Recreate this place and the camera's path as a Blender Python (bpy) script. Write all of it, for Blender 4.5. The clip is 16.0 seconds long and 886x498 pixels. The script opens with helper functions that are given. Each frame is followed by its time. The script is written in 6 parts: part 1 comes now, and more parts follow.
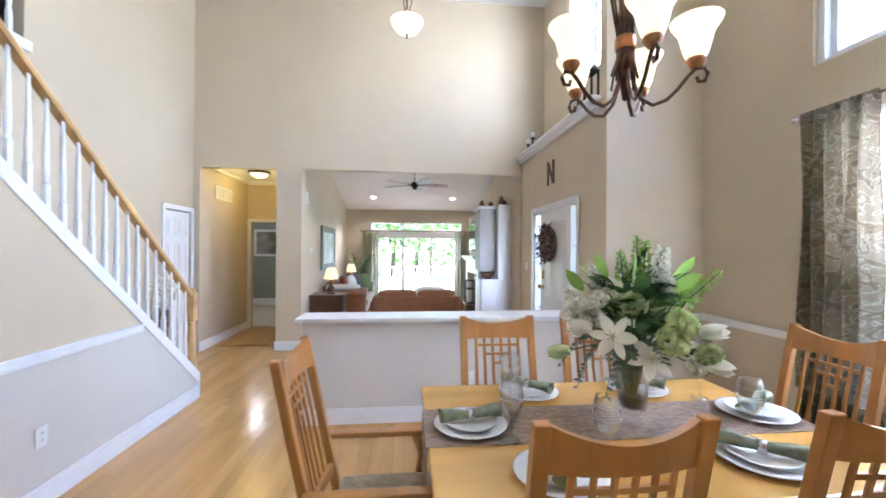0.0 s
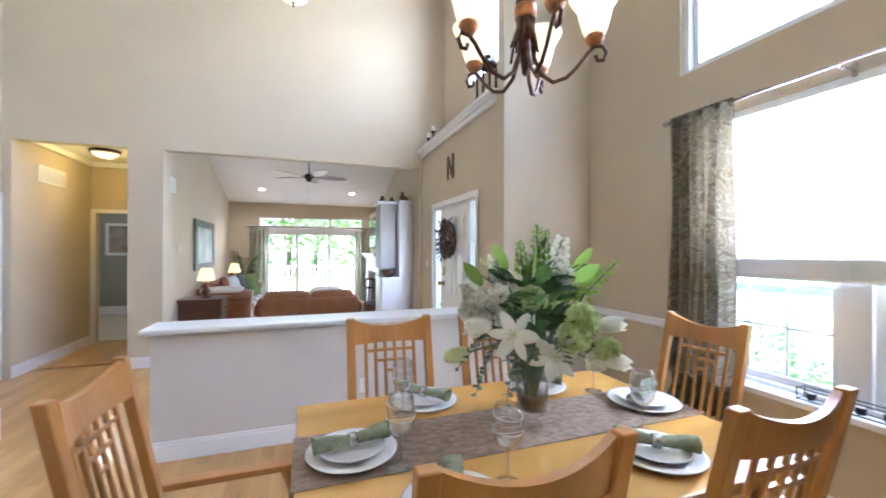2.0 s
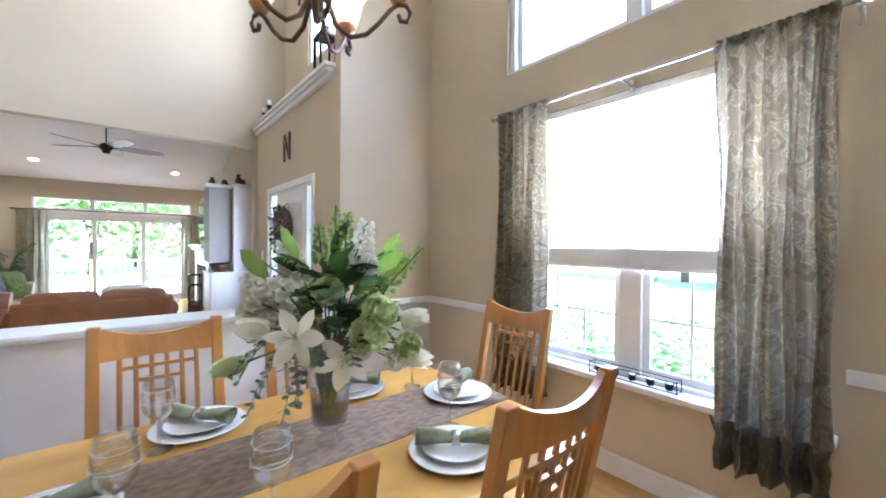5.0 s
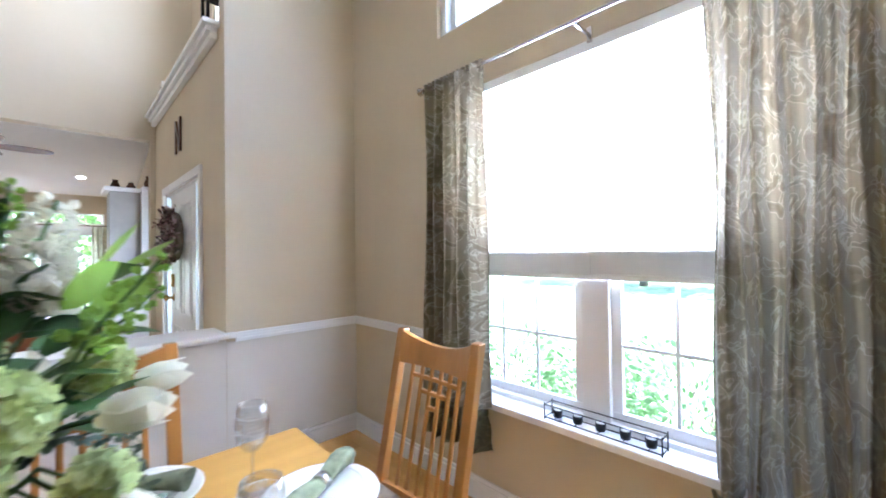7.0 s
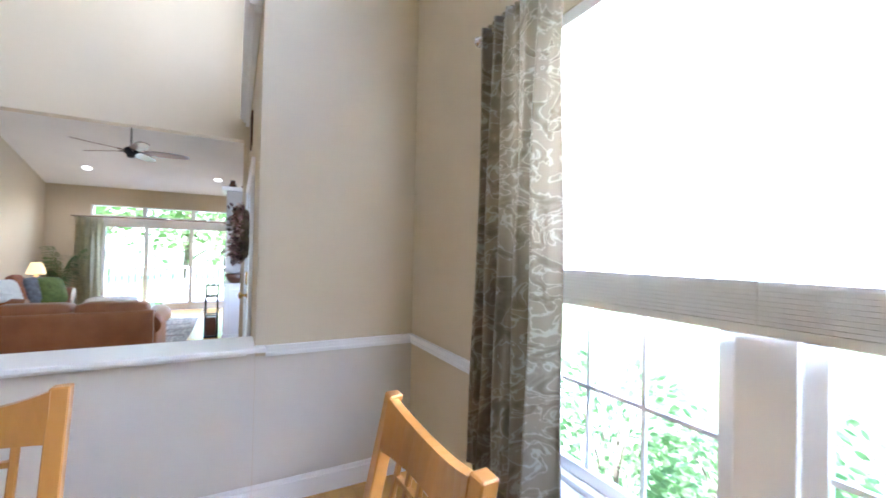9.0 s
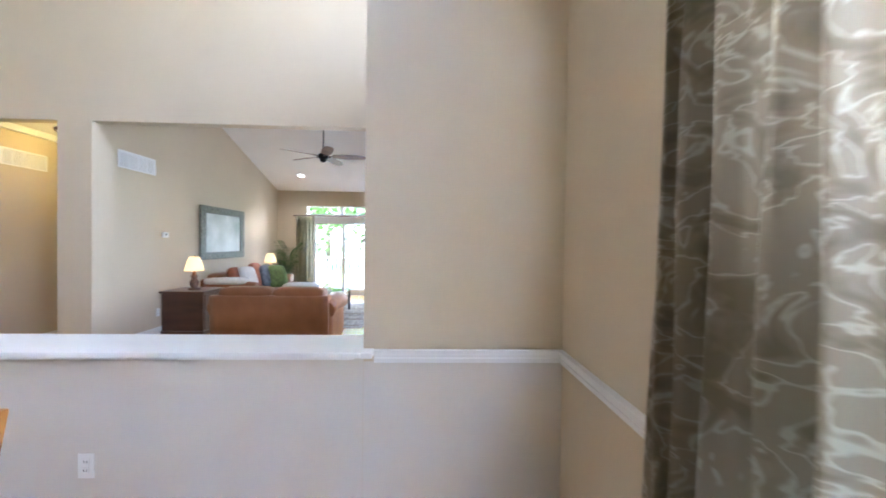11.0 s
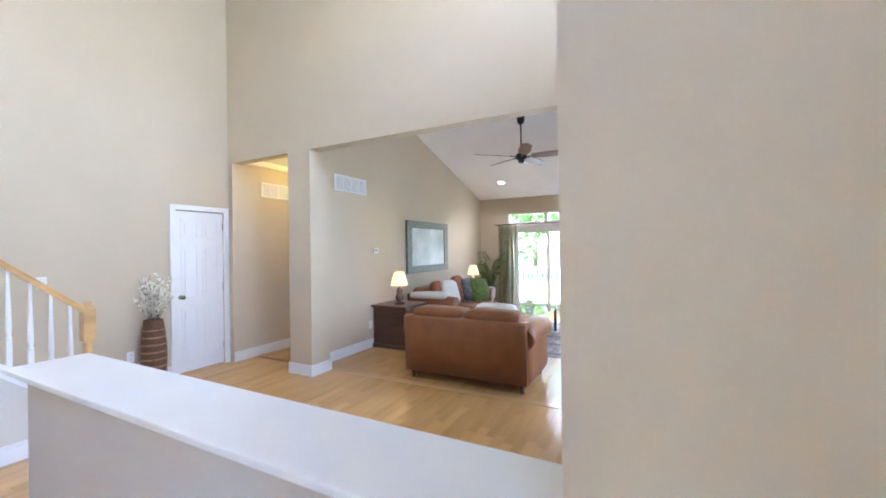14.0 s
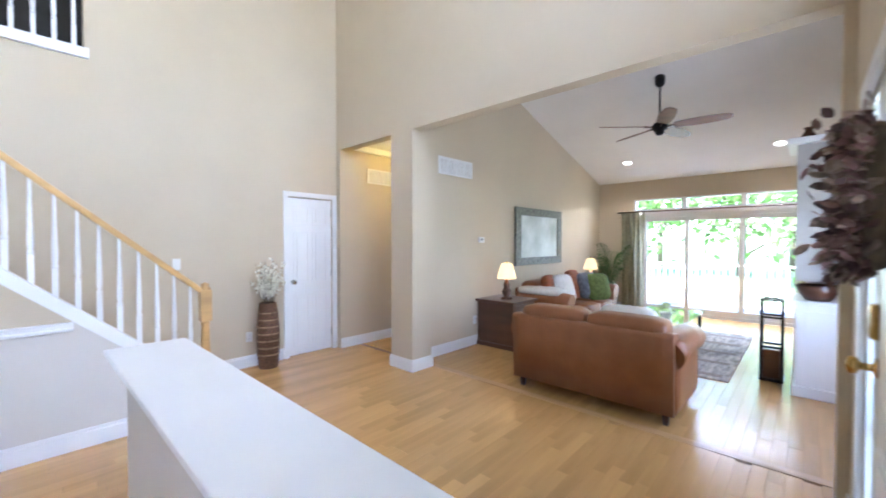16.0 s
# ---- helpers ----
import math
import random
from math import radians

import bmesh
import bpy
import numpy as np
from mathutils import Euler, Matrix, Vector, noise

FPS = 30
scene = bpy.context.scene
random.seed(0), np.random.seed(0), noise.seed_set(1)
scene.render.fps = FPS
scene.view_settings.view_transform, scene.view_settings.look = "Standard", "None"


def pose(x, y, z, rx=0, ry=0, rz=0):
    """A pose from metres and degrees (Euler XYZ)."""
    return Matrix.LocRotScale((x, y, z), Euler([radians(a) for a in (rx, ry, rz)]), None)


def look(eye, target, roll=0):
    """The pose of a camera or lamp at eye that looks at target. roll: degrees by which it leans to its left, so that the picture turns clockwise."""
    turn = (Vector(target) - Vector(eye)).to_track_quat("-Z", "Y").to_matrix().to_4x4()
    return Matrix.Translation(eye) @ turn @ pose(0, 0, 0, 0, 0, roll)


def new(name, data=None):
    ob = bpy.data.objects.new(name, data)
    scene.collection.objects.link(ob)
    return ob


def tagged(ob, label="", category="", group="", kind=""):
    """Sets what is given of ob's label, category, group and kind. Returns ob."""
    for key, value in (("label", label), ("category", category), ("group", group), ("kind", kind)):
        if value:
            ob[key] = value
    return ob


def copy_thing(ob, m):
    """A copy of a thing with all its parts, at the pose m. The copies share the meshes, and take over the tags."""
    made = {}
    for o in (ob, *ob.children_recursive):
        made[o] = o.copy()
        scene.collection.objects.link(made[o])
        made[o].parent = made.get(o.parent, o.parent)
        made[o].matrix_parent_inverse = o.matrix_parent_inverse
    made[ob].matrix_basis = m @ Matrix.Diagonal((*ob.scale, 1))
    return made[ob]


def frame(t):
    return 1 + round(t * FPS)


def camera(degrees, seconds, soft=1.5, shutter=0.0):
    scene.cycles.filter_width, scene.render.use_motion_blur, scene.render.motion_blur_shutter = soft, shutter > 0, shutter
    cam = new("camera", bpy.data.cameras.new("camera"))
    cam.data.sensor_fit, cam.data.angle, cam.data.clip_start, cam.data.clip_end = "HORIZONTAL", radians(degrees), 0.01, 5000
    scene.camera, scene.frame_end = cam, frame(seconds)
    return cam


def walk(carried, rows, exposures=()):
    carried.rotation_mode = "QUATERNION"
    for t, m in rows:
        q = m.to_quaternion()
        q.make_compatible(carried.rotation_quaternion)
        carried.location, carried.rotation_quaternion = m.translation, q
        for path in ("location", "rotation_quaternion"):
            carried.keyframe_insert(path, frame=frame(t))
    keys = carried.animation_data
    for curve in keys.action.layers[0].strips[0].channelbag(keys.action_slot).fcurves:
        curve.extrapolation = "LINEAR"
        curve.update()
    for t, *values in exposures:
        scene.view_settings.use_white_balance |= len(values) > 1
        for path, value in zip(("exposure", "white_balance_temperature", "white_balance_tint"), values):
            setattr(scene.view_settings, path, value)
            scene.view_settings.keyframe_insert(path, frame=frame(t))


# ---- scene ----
cam = camera(97.3, 16.0, soft=1.7, shutter=0.5)
PATH = [
    (0, (0.956, 0.966, 1.492), (1.148, 2.957, 1.503), 0.3),
    (0.5, (1.022, 1.1, 1.458), (1.305, 3.08, 1.48), 0.1),
    (1, (1.038, 1.181, 1.472), (1.447, 3.139, 1.491), -0.3),
    (1.5, (1.049, 1.214, 1.466), (1.573, 3.144, 1.482), -0.4),
    (2, (1.074, 1.215, 1.46), (1.744, 3.1, 1.466), 0.1),
    (2.5, (1.105, 1.212, 1.457), (1.956, 3.022, 1.46), 0.4),
    (3, (1.137, 1.204, 1.453), (2.144, 2.932, 1.453), 0.2),
    (3.5, (1.161, 1.199, 1.449), (2.292, 2.848, 1.449), 0.5),
    (4, (1.179, 1.206, 1.44), (2.364, 2.817, 1.43), 0.4),
    (4.2, (1.205, 1.208, 1.433), (2.409, 2.805, 1.411), 0.3),
    (6.5, (1.869, 1.566, 1.437), (3.235, 3.026, 1.452), 0.1),
    (7, (2.049, 1.614, 1.416), (3.444, 3.047, 1.437), -0.7),
    (7.5, (2.277, 1.646, 1.43), (3.684, 3.067, 1.436), 0.1),
    (8, (2.439, 1.711, 1.456), (3.747, 3.223, 1.448), 0.0),
    (8.5, (2.573, 1.842, 1.459), (3.698, 3.496, 1.452), 0.5),
    (8.7, (2.617, 1.892, 1.463), (3.669, 3.593, 1.469), 0.8),
    (10.8, (3.081, 2.444, 1.434), (3.253, 4.436, 1.415), 1.4),
    (11, (3.094, 2.536, 1.426), (3.178, 4.534, 1.395), 0.8),
    (11.5, (3.144, 2.721, 1.442), (2.944, 4.71, 1.417), 0.1),
    (12, (3.161, 2.88, 1.462), (2.722, 4.831, 1.472), -0.2),
    (12.5, (3.12, 3.055, 1.462), (2.527, 4.965, 1.45), -0.2),
    (13, (3.053, 3.235, 1.481), (2.352, 5.108, 1.457), 0.9),
    (13.5, (2.998, 3.42, 1.473), (2.184, 5.247, 1.446), -0.5),
    (14, (2.954, 3.6, 1.497), (2.03, 5.374, 1.499), -0.8),
    (14.5, (2.865, 3.75, 1.503), (1.897, 5.5, 1.521), -0.6),
    (15, (2.741, 3.876, 1.496), (1.713, 5.591, 1.522), 0.5),
    (15.5, (2.7, 3.992, 1.464), (1.514, 5.603, 1.466), -0.3),
    (16, (2.61, 4.051, 1.462), (1.248, 5.515, 1.425), -0.0),
]
walk(cam, [(t, look(eye, target, roll)) for t, eye, target, roll in PATH], [(0.0, 3.61, 5140, 14.5), (16.0, 3.55, 5140, 14.5)])

# ---- light ----
world = bpy.data.worlds.new("world")
scene.world = world
world.use_nodes = True
wn = world.node_tree
sky = wn.nodes.new("ShaderNodeTexSky")
sky.sky_type = "NISHITA"
sky.sun_disc = False
sky.sun_elevation, sky.sun_rotation = radians(55), radians(180)
wn.links.new(sky.outputs[0], wn.nodes["Background"].inputs[0])
wn.nodes["Background"].inputs[1].default_value = 0.15
sun = new("sun", bpy.data.lights.new("sun", "SUN"))
sun.data.energy, sun.data.angle, sun.data.color = 5.0, radians(1), (1, 0.95, 0.88)
sun.matrix_world = look((0, 0, 20), (0.8, 14.0, 0))


def area(name, place, target, w, h, power, color=(1, 1, 1), spread=180):
    lamp = new(name, bpy.data.lights.new(name, "AREA"))
    lamp.data.shape, lamp.data.size, lamp.data.size_y = "RECTANGLE", w, h
    lamp.data.energy, lamp.data.color, lamp.data.spread = power, color, radians(spread)
    lamp.matrix_world = look(place, target)
    return lamp


def bulb(name, place, power, radius=0.03, color=(1, 0.78, 0.5)):
    lamp = new(name, bpy.data.lights.new(name, "POINT"))
    lamp.data.energy, lamp.data.shadow_soft_size, lamp.data.color = power, radius, color
    lamp.location = place
    return lamp


DAY = (0.95, 0.965, 1.0)
area("daylight_dining_low", (3.95, 2.415, 1.88), (0, 2.415, 1.88), 1.68, 1.0, 27, DAY)
area("daylight_dining_high", (3.95, 2.41, 3.57), (0, 2.41, 3.57), 1.80, 1.55, 5.0, DAY, 125)
area("daylight_foyer_high", (3.35, 5.5, 4.28), (0, 5.5, 4.28), 1.2, 1.32, 6.2, DAY)
area("daylight_patio", (1.3, 13.9, 2.9), (1.3, 10.0, 0.2), 2.6, 1.0, 20, DAY)
area("daylight_living_side", (3.42, 8.0, 1.4), (0, 8.0, 1.4), 1.1, 1.5, 3, DAY)


# ---- materials ----
def mat(name, color, rough=0.6, metal=0.0, vary=0.08, scale=6.0, bump=0.02, fine=120.0, second=None, stretch=(1, 1, 1), coat=0.0, per_piece=0.0, transmit=0.0, spec=0.5):
    m = bpy.data.materials.new(name)
    m.use_nodes = True
    t = m.node_tree
    b = t.nodes["Principled BSDF"]
    b.inputs["Roughness"].default_value = rough
    b.inputs["Metallic"].default_value = metal
    b.inputs["Coat Weight"].default_value = coat
    b.inputs["Coat Roughness"].default_value = 0.15
    b.inputs["Transmission Weight"].default_value = transmit
    b.inputs["Specular IOR Level"].default_value = spec
    tc = t.nodes.new("ShaderNodeTexCoord")
    mp = t.nodes.new("ShaderNodeMapping")
    mp.inputs["Scale"].default_value = stretch
    t.links.new(tc.outputs["Object"], mp.inputs[0])
    n1 = t.nodes.new("ShaderNodeTexNoise")
    n1.inputs["Scale"].default_value, n1.inputs["Detail"].default_value = scale, 6
    n2 = t.nodes.new("ShaderNodeTexNoise")
    n2.inputs["Scale"].default_value, n2.inputs["Detail"].default_value = fine, 3
    for n in (n1, n2):
        t.links.new(mp.outputs[0], n.inputs["Vector"])
    mix = t.nodes.new("ShaderNodeMix")
    mix.data_type = "RGBA"
    c2 = second or [max(0, c * (1 - 2 * vary)) for c in color]
    mix.inputs[6].default_value = (*[min(1, c * (1 + vary * 0.5)) for c in color], 1)
    mix.inputs[7].default_value = (*c2, 1)
    ramp = t.nodes.new("ShaderNodeMapRange")
    ramp.inputs[1].default_value, ramp.inputs[2].default_value = 0.35, 0.7
    t.links.new(n1.outputs[0], ramp.inputs[0])
    t.links.new(ramp.outputs[0], mix.inputs[0])
    out = mix.outputs[2]
    if per_piece:
        info = t.nodes.new("ShaderNodeObjectInfo")
        geo = t.nodes.new("ShaderNodeNewGeometry")
        add = t.nodes.new("ShaderNodeMath")
        add.operation = "ADD"
        t.links.new(info.outputs["Random"], add.inputs[0])
        t.links.new(geo.outputs["Random Per Island"], add.inputs[1])
        fr = t.nodes.new("ShaderNodeMath")
        fr.operation = "FRACT"
        t.links.new(add.outputs[0], fr.inputs[0])
        mr = t.nodes.new("ShaderNodeMapRange")
        mr.inputs[3].default_value, mr.inputs[4].default_value = 1 - per_piece, 1 + per_piece
        t.links.new(fr.outputs[0], mr.inputs[0])
        hs = t.nodes.new("ShaderNodeHueSaturation")
        t.links.new(mr.outputs[0], hs.inputs["Value"])
        t.links.new(out, hs.inputs["Color"])
        out = hs.outputs[0]
    t.links.new(out, b.inputs["Base Color"])
    if bump:
        bp = t.nodes.new("ShaderNodeBump")
        bp.inputs["Strength"].default_value, bp.inputs["Distance"].default_value = min(1, bump * 10), 0.002
        t.links.new(n2.outputs[0], bp.inputs["Height"])
        t.links.new(bp.outputs[0], b.inputs["Normal"])
    return m


def glow(name, color, strength, base=(0.9, 0.85, 0.75)):
    m = mat(name, base, 0.4, vary=0.02, bump=0.0)
    b = m.node_tree.nodes["Principled BSDF"]
    b.inputs["Emission Color"].default_value = (*color, 1)
    b.inputs["Emission Strength"].default_value = strength
    return m


def glass(name, color=(1, 1, 1), ior=1.45, rough=0.0):
    m = mat(name, color, rough, vary=0.0, bump=0.0, transmit=1.0)
    m.node_tree.nodes["Principled BSDF"].inputs["IOR"].default_value = ior
    return m


WALL = mat("beige_wall_paint", (0.58, 0.495, 0.36), 0.75, vary=0.02, scale=1.5, bump=0.01, fine=260, spec=0.3)
WALL_LOW = mat("pale_wall_paint", (0.63, 0.595, 0.54), 0.7, vary=0.02, scale=1.5, bump=0.01, fine=260, spec=0.3)
WALL_SAGE = mat("sage_wall_paint", (0.30, 0.31, 0.25), 0.8, vary=0.03, scale=2)
CEIL = mat("white_ceiling_paint", (0.76, 0.74, 0.70), 0.9, vary=0.02, scale=2, bump=0.02, fine=180)
TRIM = mat("white_trim_paint", (0.80, 0.80, 0.80), 0.35, vary=0.015, scale=3, bump=0.004, fine=60)
OAK = mat("oak_floor", (0.58, 0.34, 0.118), 0.22, vary=0.10, scale=7, bump=0.015, fine=90, stretch=(1, 0.1, 1), coat=0.3, per_piece=0.085)
OAKX = mat("oak_floor_cross", (0.60, 0.37, 0.16), 0.22, vary=0.18, scale=7, bump=0.015, fine=90, stretch=(0.1, 1, 1), coat=0.25, per_piece=0.12)
OAK_GAP = mat("dark_joint", (0.20, 0.11, 0.05), 0.8)
CHAIRWOOD = mat("honey_maple", (0.45, 0.20, 0.046), 0.3, vary=0.15, scale=9, bump=0.01, fine=70, stretch=(1, 1, 0.12), coat=0.3)
TABLEWOOD = mat("golden_maple", (0.63, 0.355, 0.088), 0.22, vary=0.10, scale=6, bump=0.006, fine=60, stretch=(0.15, 1, 1), coat=0.35)
RAILWOOD = mat("oak_handrail", (0.64, 0.40, 0.155), 0.3, vary=0.12, scale=9, stretch=(1, 0.2, 1), coat=0.2)
DARKWOOD = mat("dark_cherry_wood", (0.09, 0.035, 0.018), 0.3, vary=0.2, scale=8, stretch=(0.2, 1, 1), coat=0.3)
LEATHER = mat("tan_leather", (0.18, 0.066, 0.022), 0.38, vary=0.25, scale=5, bump=0.06, fine=90, second=(0.25, 0.10, 0.038))
BRONZE = mat("dark_bronze", (0.15, 0.09, 0.065), 0.4, 0.8, vary=0.3, scale=20)
BLACK = mat("black_metal", (0.015, 0.015, 0.016), 0.4, 0.6, vary=0.2, scale=20)
STEEL = mat("brushed_steel", (0.6, 0.6, 0.62), 0.25, 1.0, vary=0.05)
BRASS = mat("aged_brass", (0.62, 0.42, 0.14), 0.25, 1.0, vary=0.15, scale=30)
GLASS = bpy.data.materials.new("clear_glass")
GLASS.use_nodes = True
gt = GLASS.node_tree
gtr, ggl, gmx, gfr = (gt.nodes.new("ShaderNode" + k) for k in ("BsdfTransparent", "BsdfGlossy", "MixShader", "LayerWeight"))
gtr.inputs[0].default_value = (0.975, 0.98, 0.98, 1)
ggl.inputs["Roughness"].default_value = 0.03
gfr.inputs[0].default_value = 0.5
gpw, gma = gt.nodes.new("ShaderNodeMath"), gt.nodes.new("ShaderNodeMath")
gpw.operation, gma.operation = "POWER", "MULTIPLY_ADD"
gpw.inputs[1].default_value, gma.inputs[1].default_value, gma.inputs[2].default_value = 1.7, 0.8, 0.06
gt.links.new(gfr.outputs["Facing"], gpw.inputs[0])
gt.links.new(gpw.outputs[0], gma.inputs[0])
gt.links.new(gma.outputs[0], gmx.inputs[0])
gt.links.new(gtr.outputs[0], gmx.inputs[1])
gt.links.new(ggl.outputs[0], gmx.inputs[2])
gt.links.new(gmx.outputs[0], gt.nodes["Material Output"].inputs[0])
PANE = glass("window_pane", ior=1.02)
CERAMIC = mat("white_glazed_ceramic", (0.82, 0.81, 0.78), 0.12, vary=0.01, bump=0.0)
RUNNER = mat("taupe_woven_runner", (0.30, 0.215, 0.15), 0.9, vary=0.2, scale=45, bump=0.1, fine=400, stretch=(0.6, 1, 1))
NAPKIN = mat("sage_linen", (0.29, 0.32, 0.20), 0.9, vary=0.2, scale=25, bump=0.08, fine=300)
LEAF = mat("green_leaf", (0.085, 0.17, 0.06), 0.45, vary=0.35, scale=12, per_piece=0.35)
LEAF_L = mat("lime_leaf", (0.33, 0.50, 0.11), 0.45, vary=0.2, scale=12, per_piece=0.25)
LEAF_G = mat("dusty_leaf", (0.13, 0.18, 0.13), 0.6, vary=0.25, scale=12, per_piece=0.3)
PETAL = mat("cream_petal", (0.88, 0.87, 0.78), 0.5, vary=0.06, scale=15, per_piece=0.06)
PETAL_G = mat("pale_green_petal", (0.62, 0.70, 0.36), 0.5, vary=0.12, scale=15, per_piece=0.12)


def see_through(m, share, color):
    """Lets part of the light pass through a petal or leaf."""
    t = m.node_tree
    tl, mx = t.nodes.new("ShaderNodeBsdfTranslucent"), t.nodes.new("ShaderNodeMixShader")
    tl.inputs[0].default_value, mx.inputs[0].default_value = (*color, 1), share
    t.links.new(t.nodes["Principled BSDF"].outputs[0], mx.inputs[1])
    t.links.new(tl.outputs[0], mx.inputs[2])
    t.links.new(mx.outputs[0], t.nodes["Material Output"].inputs[0])


see_through(PETAL, 0.4, (0.90, 0.88, 0.74))
see_through(PETAL_G, 0.4, (0.66, 0.76, 0.34))
see_through(LEAF_L, 0.4, (0.36, 0.56, 0.10))
see_through(LEAF, 0.2, (0.12, 0.24, 0.04))
PLASTIC = mat("white_plastic", (0.78, 0.78, 0.76), 0.35, vary=0.01, bump=0.0)
SAND = mat("cream_carpet", (0.55, 0.50, 0.40), 0.95, vary=0.12, scale=60, bump=0.2, fine=400)
GRASS = mat("lawn_grass", (0.15, 0.20, 0.08), 0.9, vary=0.3, scale=3, bump=0.3, fine=60)
BUSH = mat("shrub_leaf", (0.14, 0.22, 0.10), 0.5, vary=0.3, scale=10, per_piece=0.4)
BARK = mat("bark", (0.20, 0.16, 0.12), 0.9, vary=0.3, scale=12, bump=0.3, fine=40)
DECK = mat("grey_deck_wood", (0.34, 0.31, 0.27), 0.8, vary=0.2, scale=8, stretch=(0.1, 1, 1))
SHADE_LAMP = glow("lit_cream_shade", (1.0, 0.60, 0.22), 0.16, (0.6, 0.45, 0.26))
SHADE_GLASS = glow("lit_alabaster_glass", (1.0, 0.74, 0.36), 0.13, (0.72, 0.60, 0.42))
CAN_GLOW = glow("lit_can_lens", (1.0, 0.88, 0.7), 0.8)


# ---- mesh helpers ----
def box(bm, x0, y0, z0, x1, y1, z1, bevel=0.0, m=None):
    r = bmesh.ops.create_cube(bm, size=1)
    c = Matrix.Translation(((x0 + x1) / 2, (y0 + y1) / 2, (z0 + z1) / 2)) @ Matrix.Diagonal((abs(x1 - x0), abs(y1 - y0), abs(z1 - z0), 1))
    if m is not None:
        c = m @ c
    bmesh.ops.transform(bm, matrix=c, verts=r["verts"])
    if bevel:
        edges = list({e for v in r["verts"] for e in v.link_edges})
        bmesh.ops.bevel(bm, geom=edges, offset=bevel, segments=2, affect="EDGES", profile=0.6)
    return bm


def mk(*boxes, bevel=0.0):
    bm = bmesh.new()
    for b in boxes:
        box(bm, *b, bevel=bevel)
    return bm


def lathe(profile, seg=24, m=None, bm=None):
    bm = bm or bmesh.new()
    rings = []
    for r, z in profile:
        ring = []
        for i in range(seg):
            a = 2 * math.pi * i / seg
            p = Vector((r * math.cos(a), r * math.sin(a), z))
            ring.append(bm.verts.new(m @ p if m is not None else p))
        rings.append(ring)
    for a, b in zip(rings, rings[1:]):
        for i in range(seg):
            f = bm.faces.new((a[i], a[(i + 1) % seg], b[(i + 1) % seg], b[i]))
            f.smooth = True
    for ring, flip in ((rings[0], True), (rings[-1], False)):
        if profile[0 if flip else -1][0] > 1e-4:
            bm.faces.new(ring[::-1] if flip else ring)
    return bm


def tube(points, radius, seg=8, bm=None, taper=1.0):
    bm = bm or bmesh.new()
    pts = [Vector(p) for p in points]
    rings = []
    up = Vector((0, 0, 1))
    n = len(pts)
    for i, p in enumerate(pts):
        d = (pts[min(i + 1, n - 1)] - pts[max(i - 1, 0)]).normalized()
        side = d.cross(up)
        if side.length < 0.05:
            side = d.cross(Vector((1, 0, 0)))
        side.normalize()
        o = side.cross(d).normalized()
        r = radius * (1 + (taper - 1) * i / max(1, n - 1))
        rings.append([bm.verts.new(p + (side * math.cos(2 * math.pi * k / seg) + o * math.sin(2 * math.pi * k / seg)) * r) for k in range(seg)])
    for a, b in zip(rings, rings[1:]):
        for k in range(seg):
            bm.faces.new((a[k], a[(k + 1) % seg], b[(k + 1) % seg], b[k])).smooth = True
    bm.faces.new(rings[0][::-1])
    bm.faces.new(rings[-1])
    return bm


def prism(poly, axis, a, b, bm=None):
    """Extrude a polygon of (u, v) along an axis from a to b."""
    bm = bm or bmesh.new()

    def pt(u, v, w):
        return {"x": (w, u, v), "y": (u, w, v), "z": (u, v, w)}[axis]
    r0 = [bm.verts.new(pt(u, v, a)) for u, v in poly]
    r1 = [bm.verts.new(pt(u, v, b)) for u, v in poly]
    bm.faces.new(r0[::-1])
    bm.faces.new(r1)
    for i in range(len(poly)):
        j = (i + 1) % len(poly)
        bm.faces.new((r0[i], r0[j], r1[j], r1[i]))
    bmesh.ops.recalc_face_normals(bm, faces=bm.faces[:])
    return bm


def part(name, bm, material, parent=None, label=""):
    me = bpy.data.meshes.new(name)
    bmesh.ops.recalc_face_normals(bm, faces=bm.faces[:])
    bm.to_mesh(me)
    bm.free()
    me.materials.append(material)
    ob = new(name, me)
    if parent is not None:
        ob.parent = parent
    if label:
        tagged(ob, label)
    return ob


def thing(name, label, category, group="", at=None):
    ob = new(name)
    ob.empty_display_size = 0.1
    tagged(ob, label, category, group)
    if at is not None:
        ob.matrix_world = at
    return ob


def structure(name, bm, material, label="", category=""):
    ob = part(name, bm, material)
    tagged(ob, label, category or name.split("_")[0], kind="structure")
    return ob


def wall_with_holes(plane, a, b, u0, u1, z0, z1, holes):
    """Boxes of a wall: plane 'x' (thickness a..b in x, u is y) or 'y'. holes: (u0, u1, z0, z1), apart from each other along u."""
    out = []

    def add(p0, p1, q0, q1):
        if p1 - p0 > 1e-4 and q1 - q0 > 1e-4:
            out.append((a, p0, q0, b, p1, q1) if plane == "x" else (p0, a, q0, p1, b, q1))
    cols = sorted({u0, u1, *[h[0] for h in holes], *[h[1] for h in holes]})
    for c0, c1 in zip(cols, cols[1:]):
        z = z0
        for h in sorted([h for h in holes if h[0] <= c0 + 1e-6 and h[1] >= c1 - 1e-6], key=lambda h: h[2]):
            add(c0, c1, z, h[2])
            z = h[3]
        add(c0, c1, z, z1)
    return mk(*out)


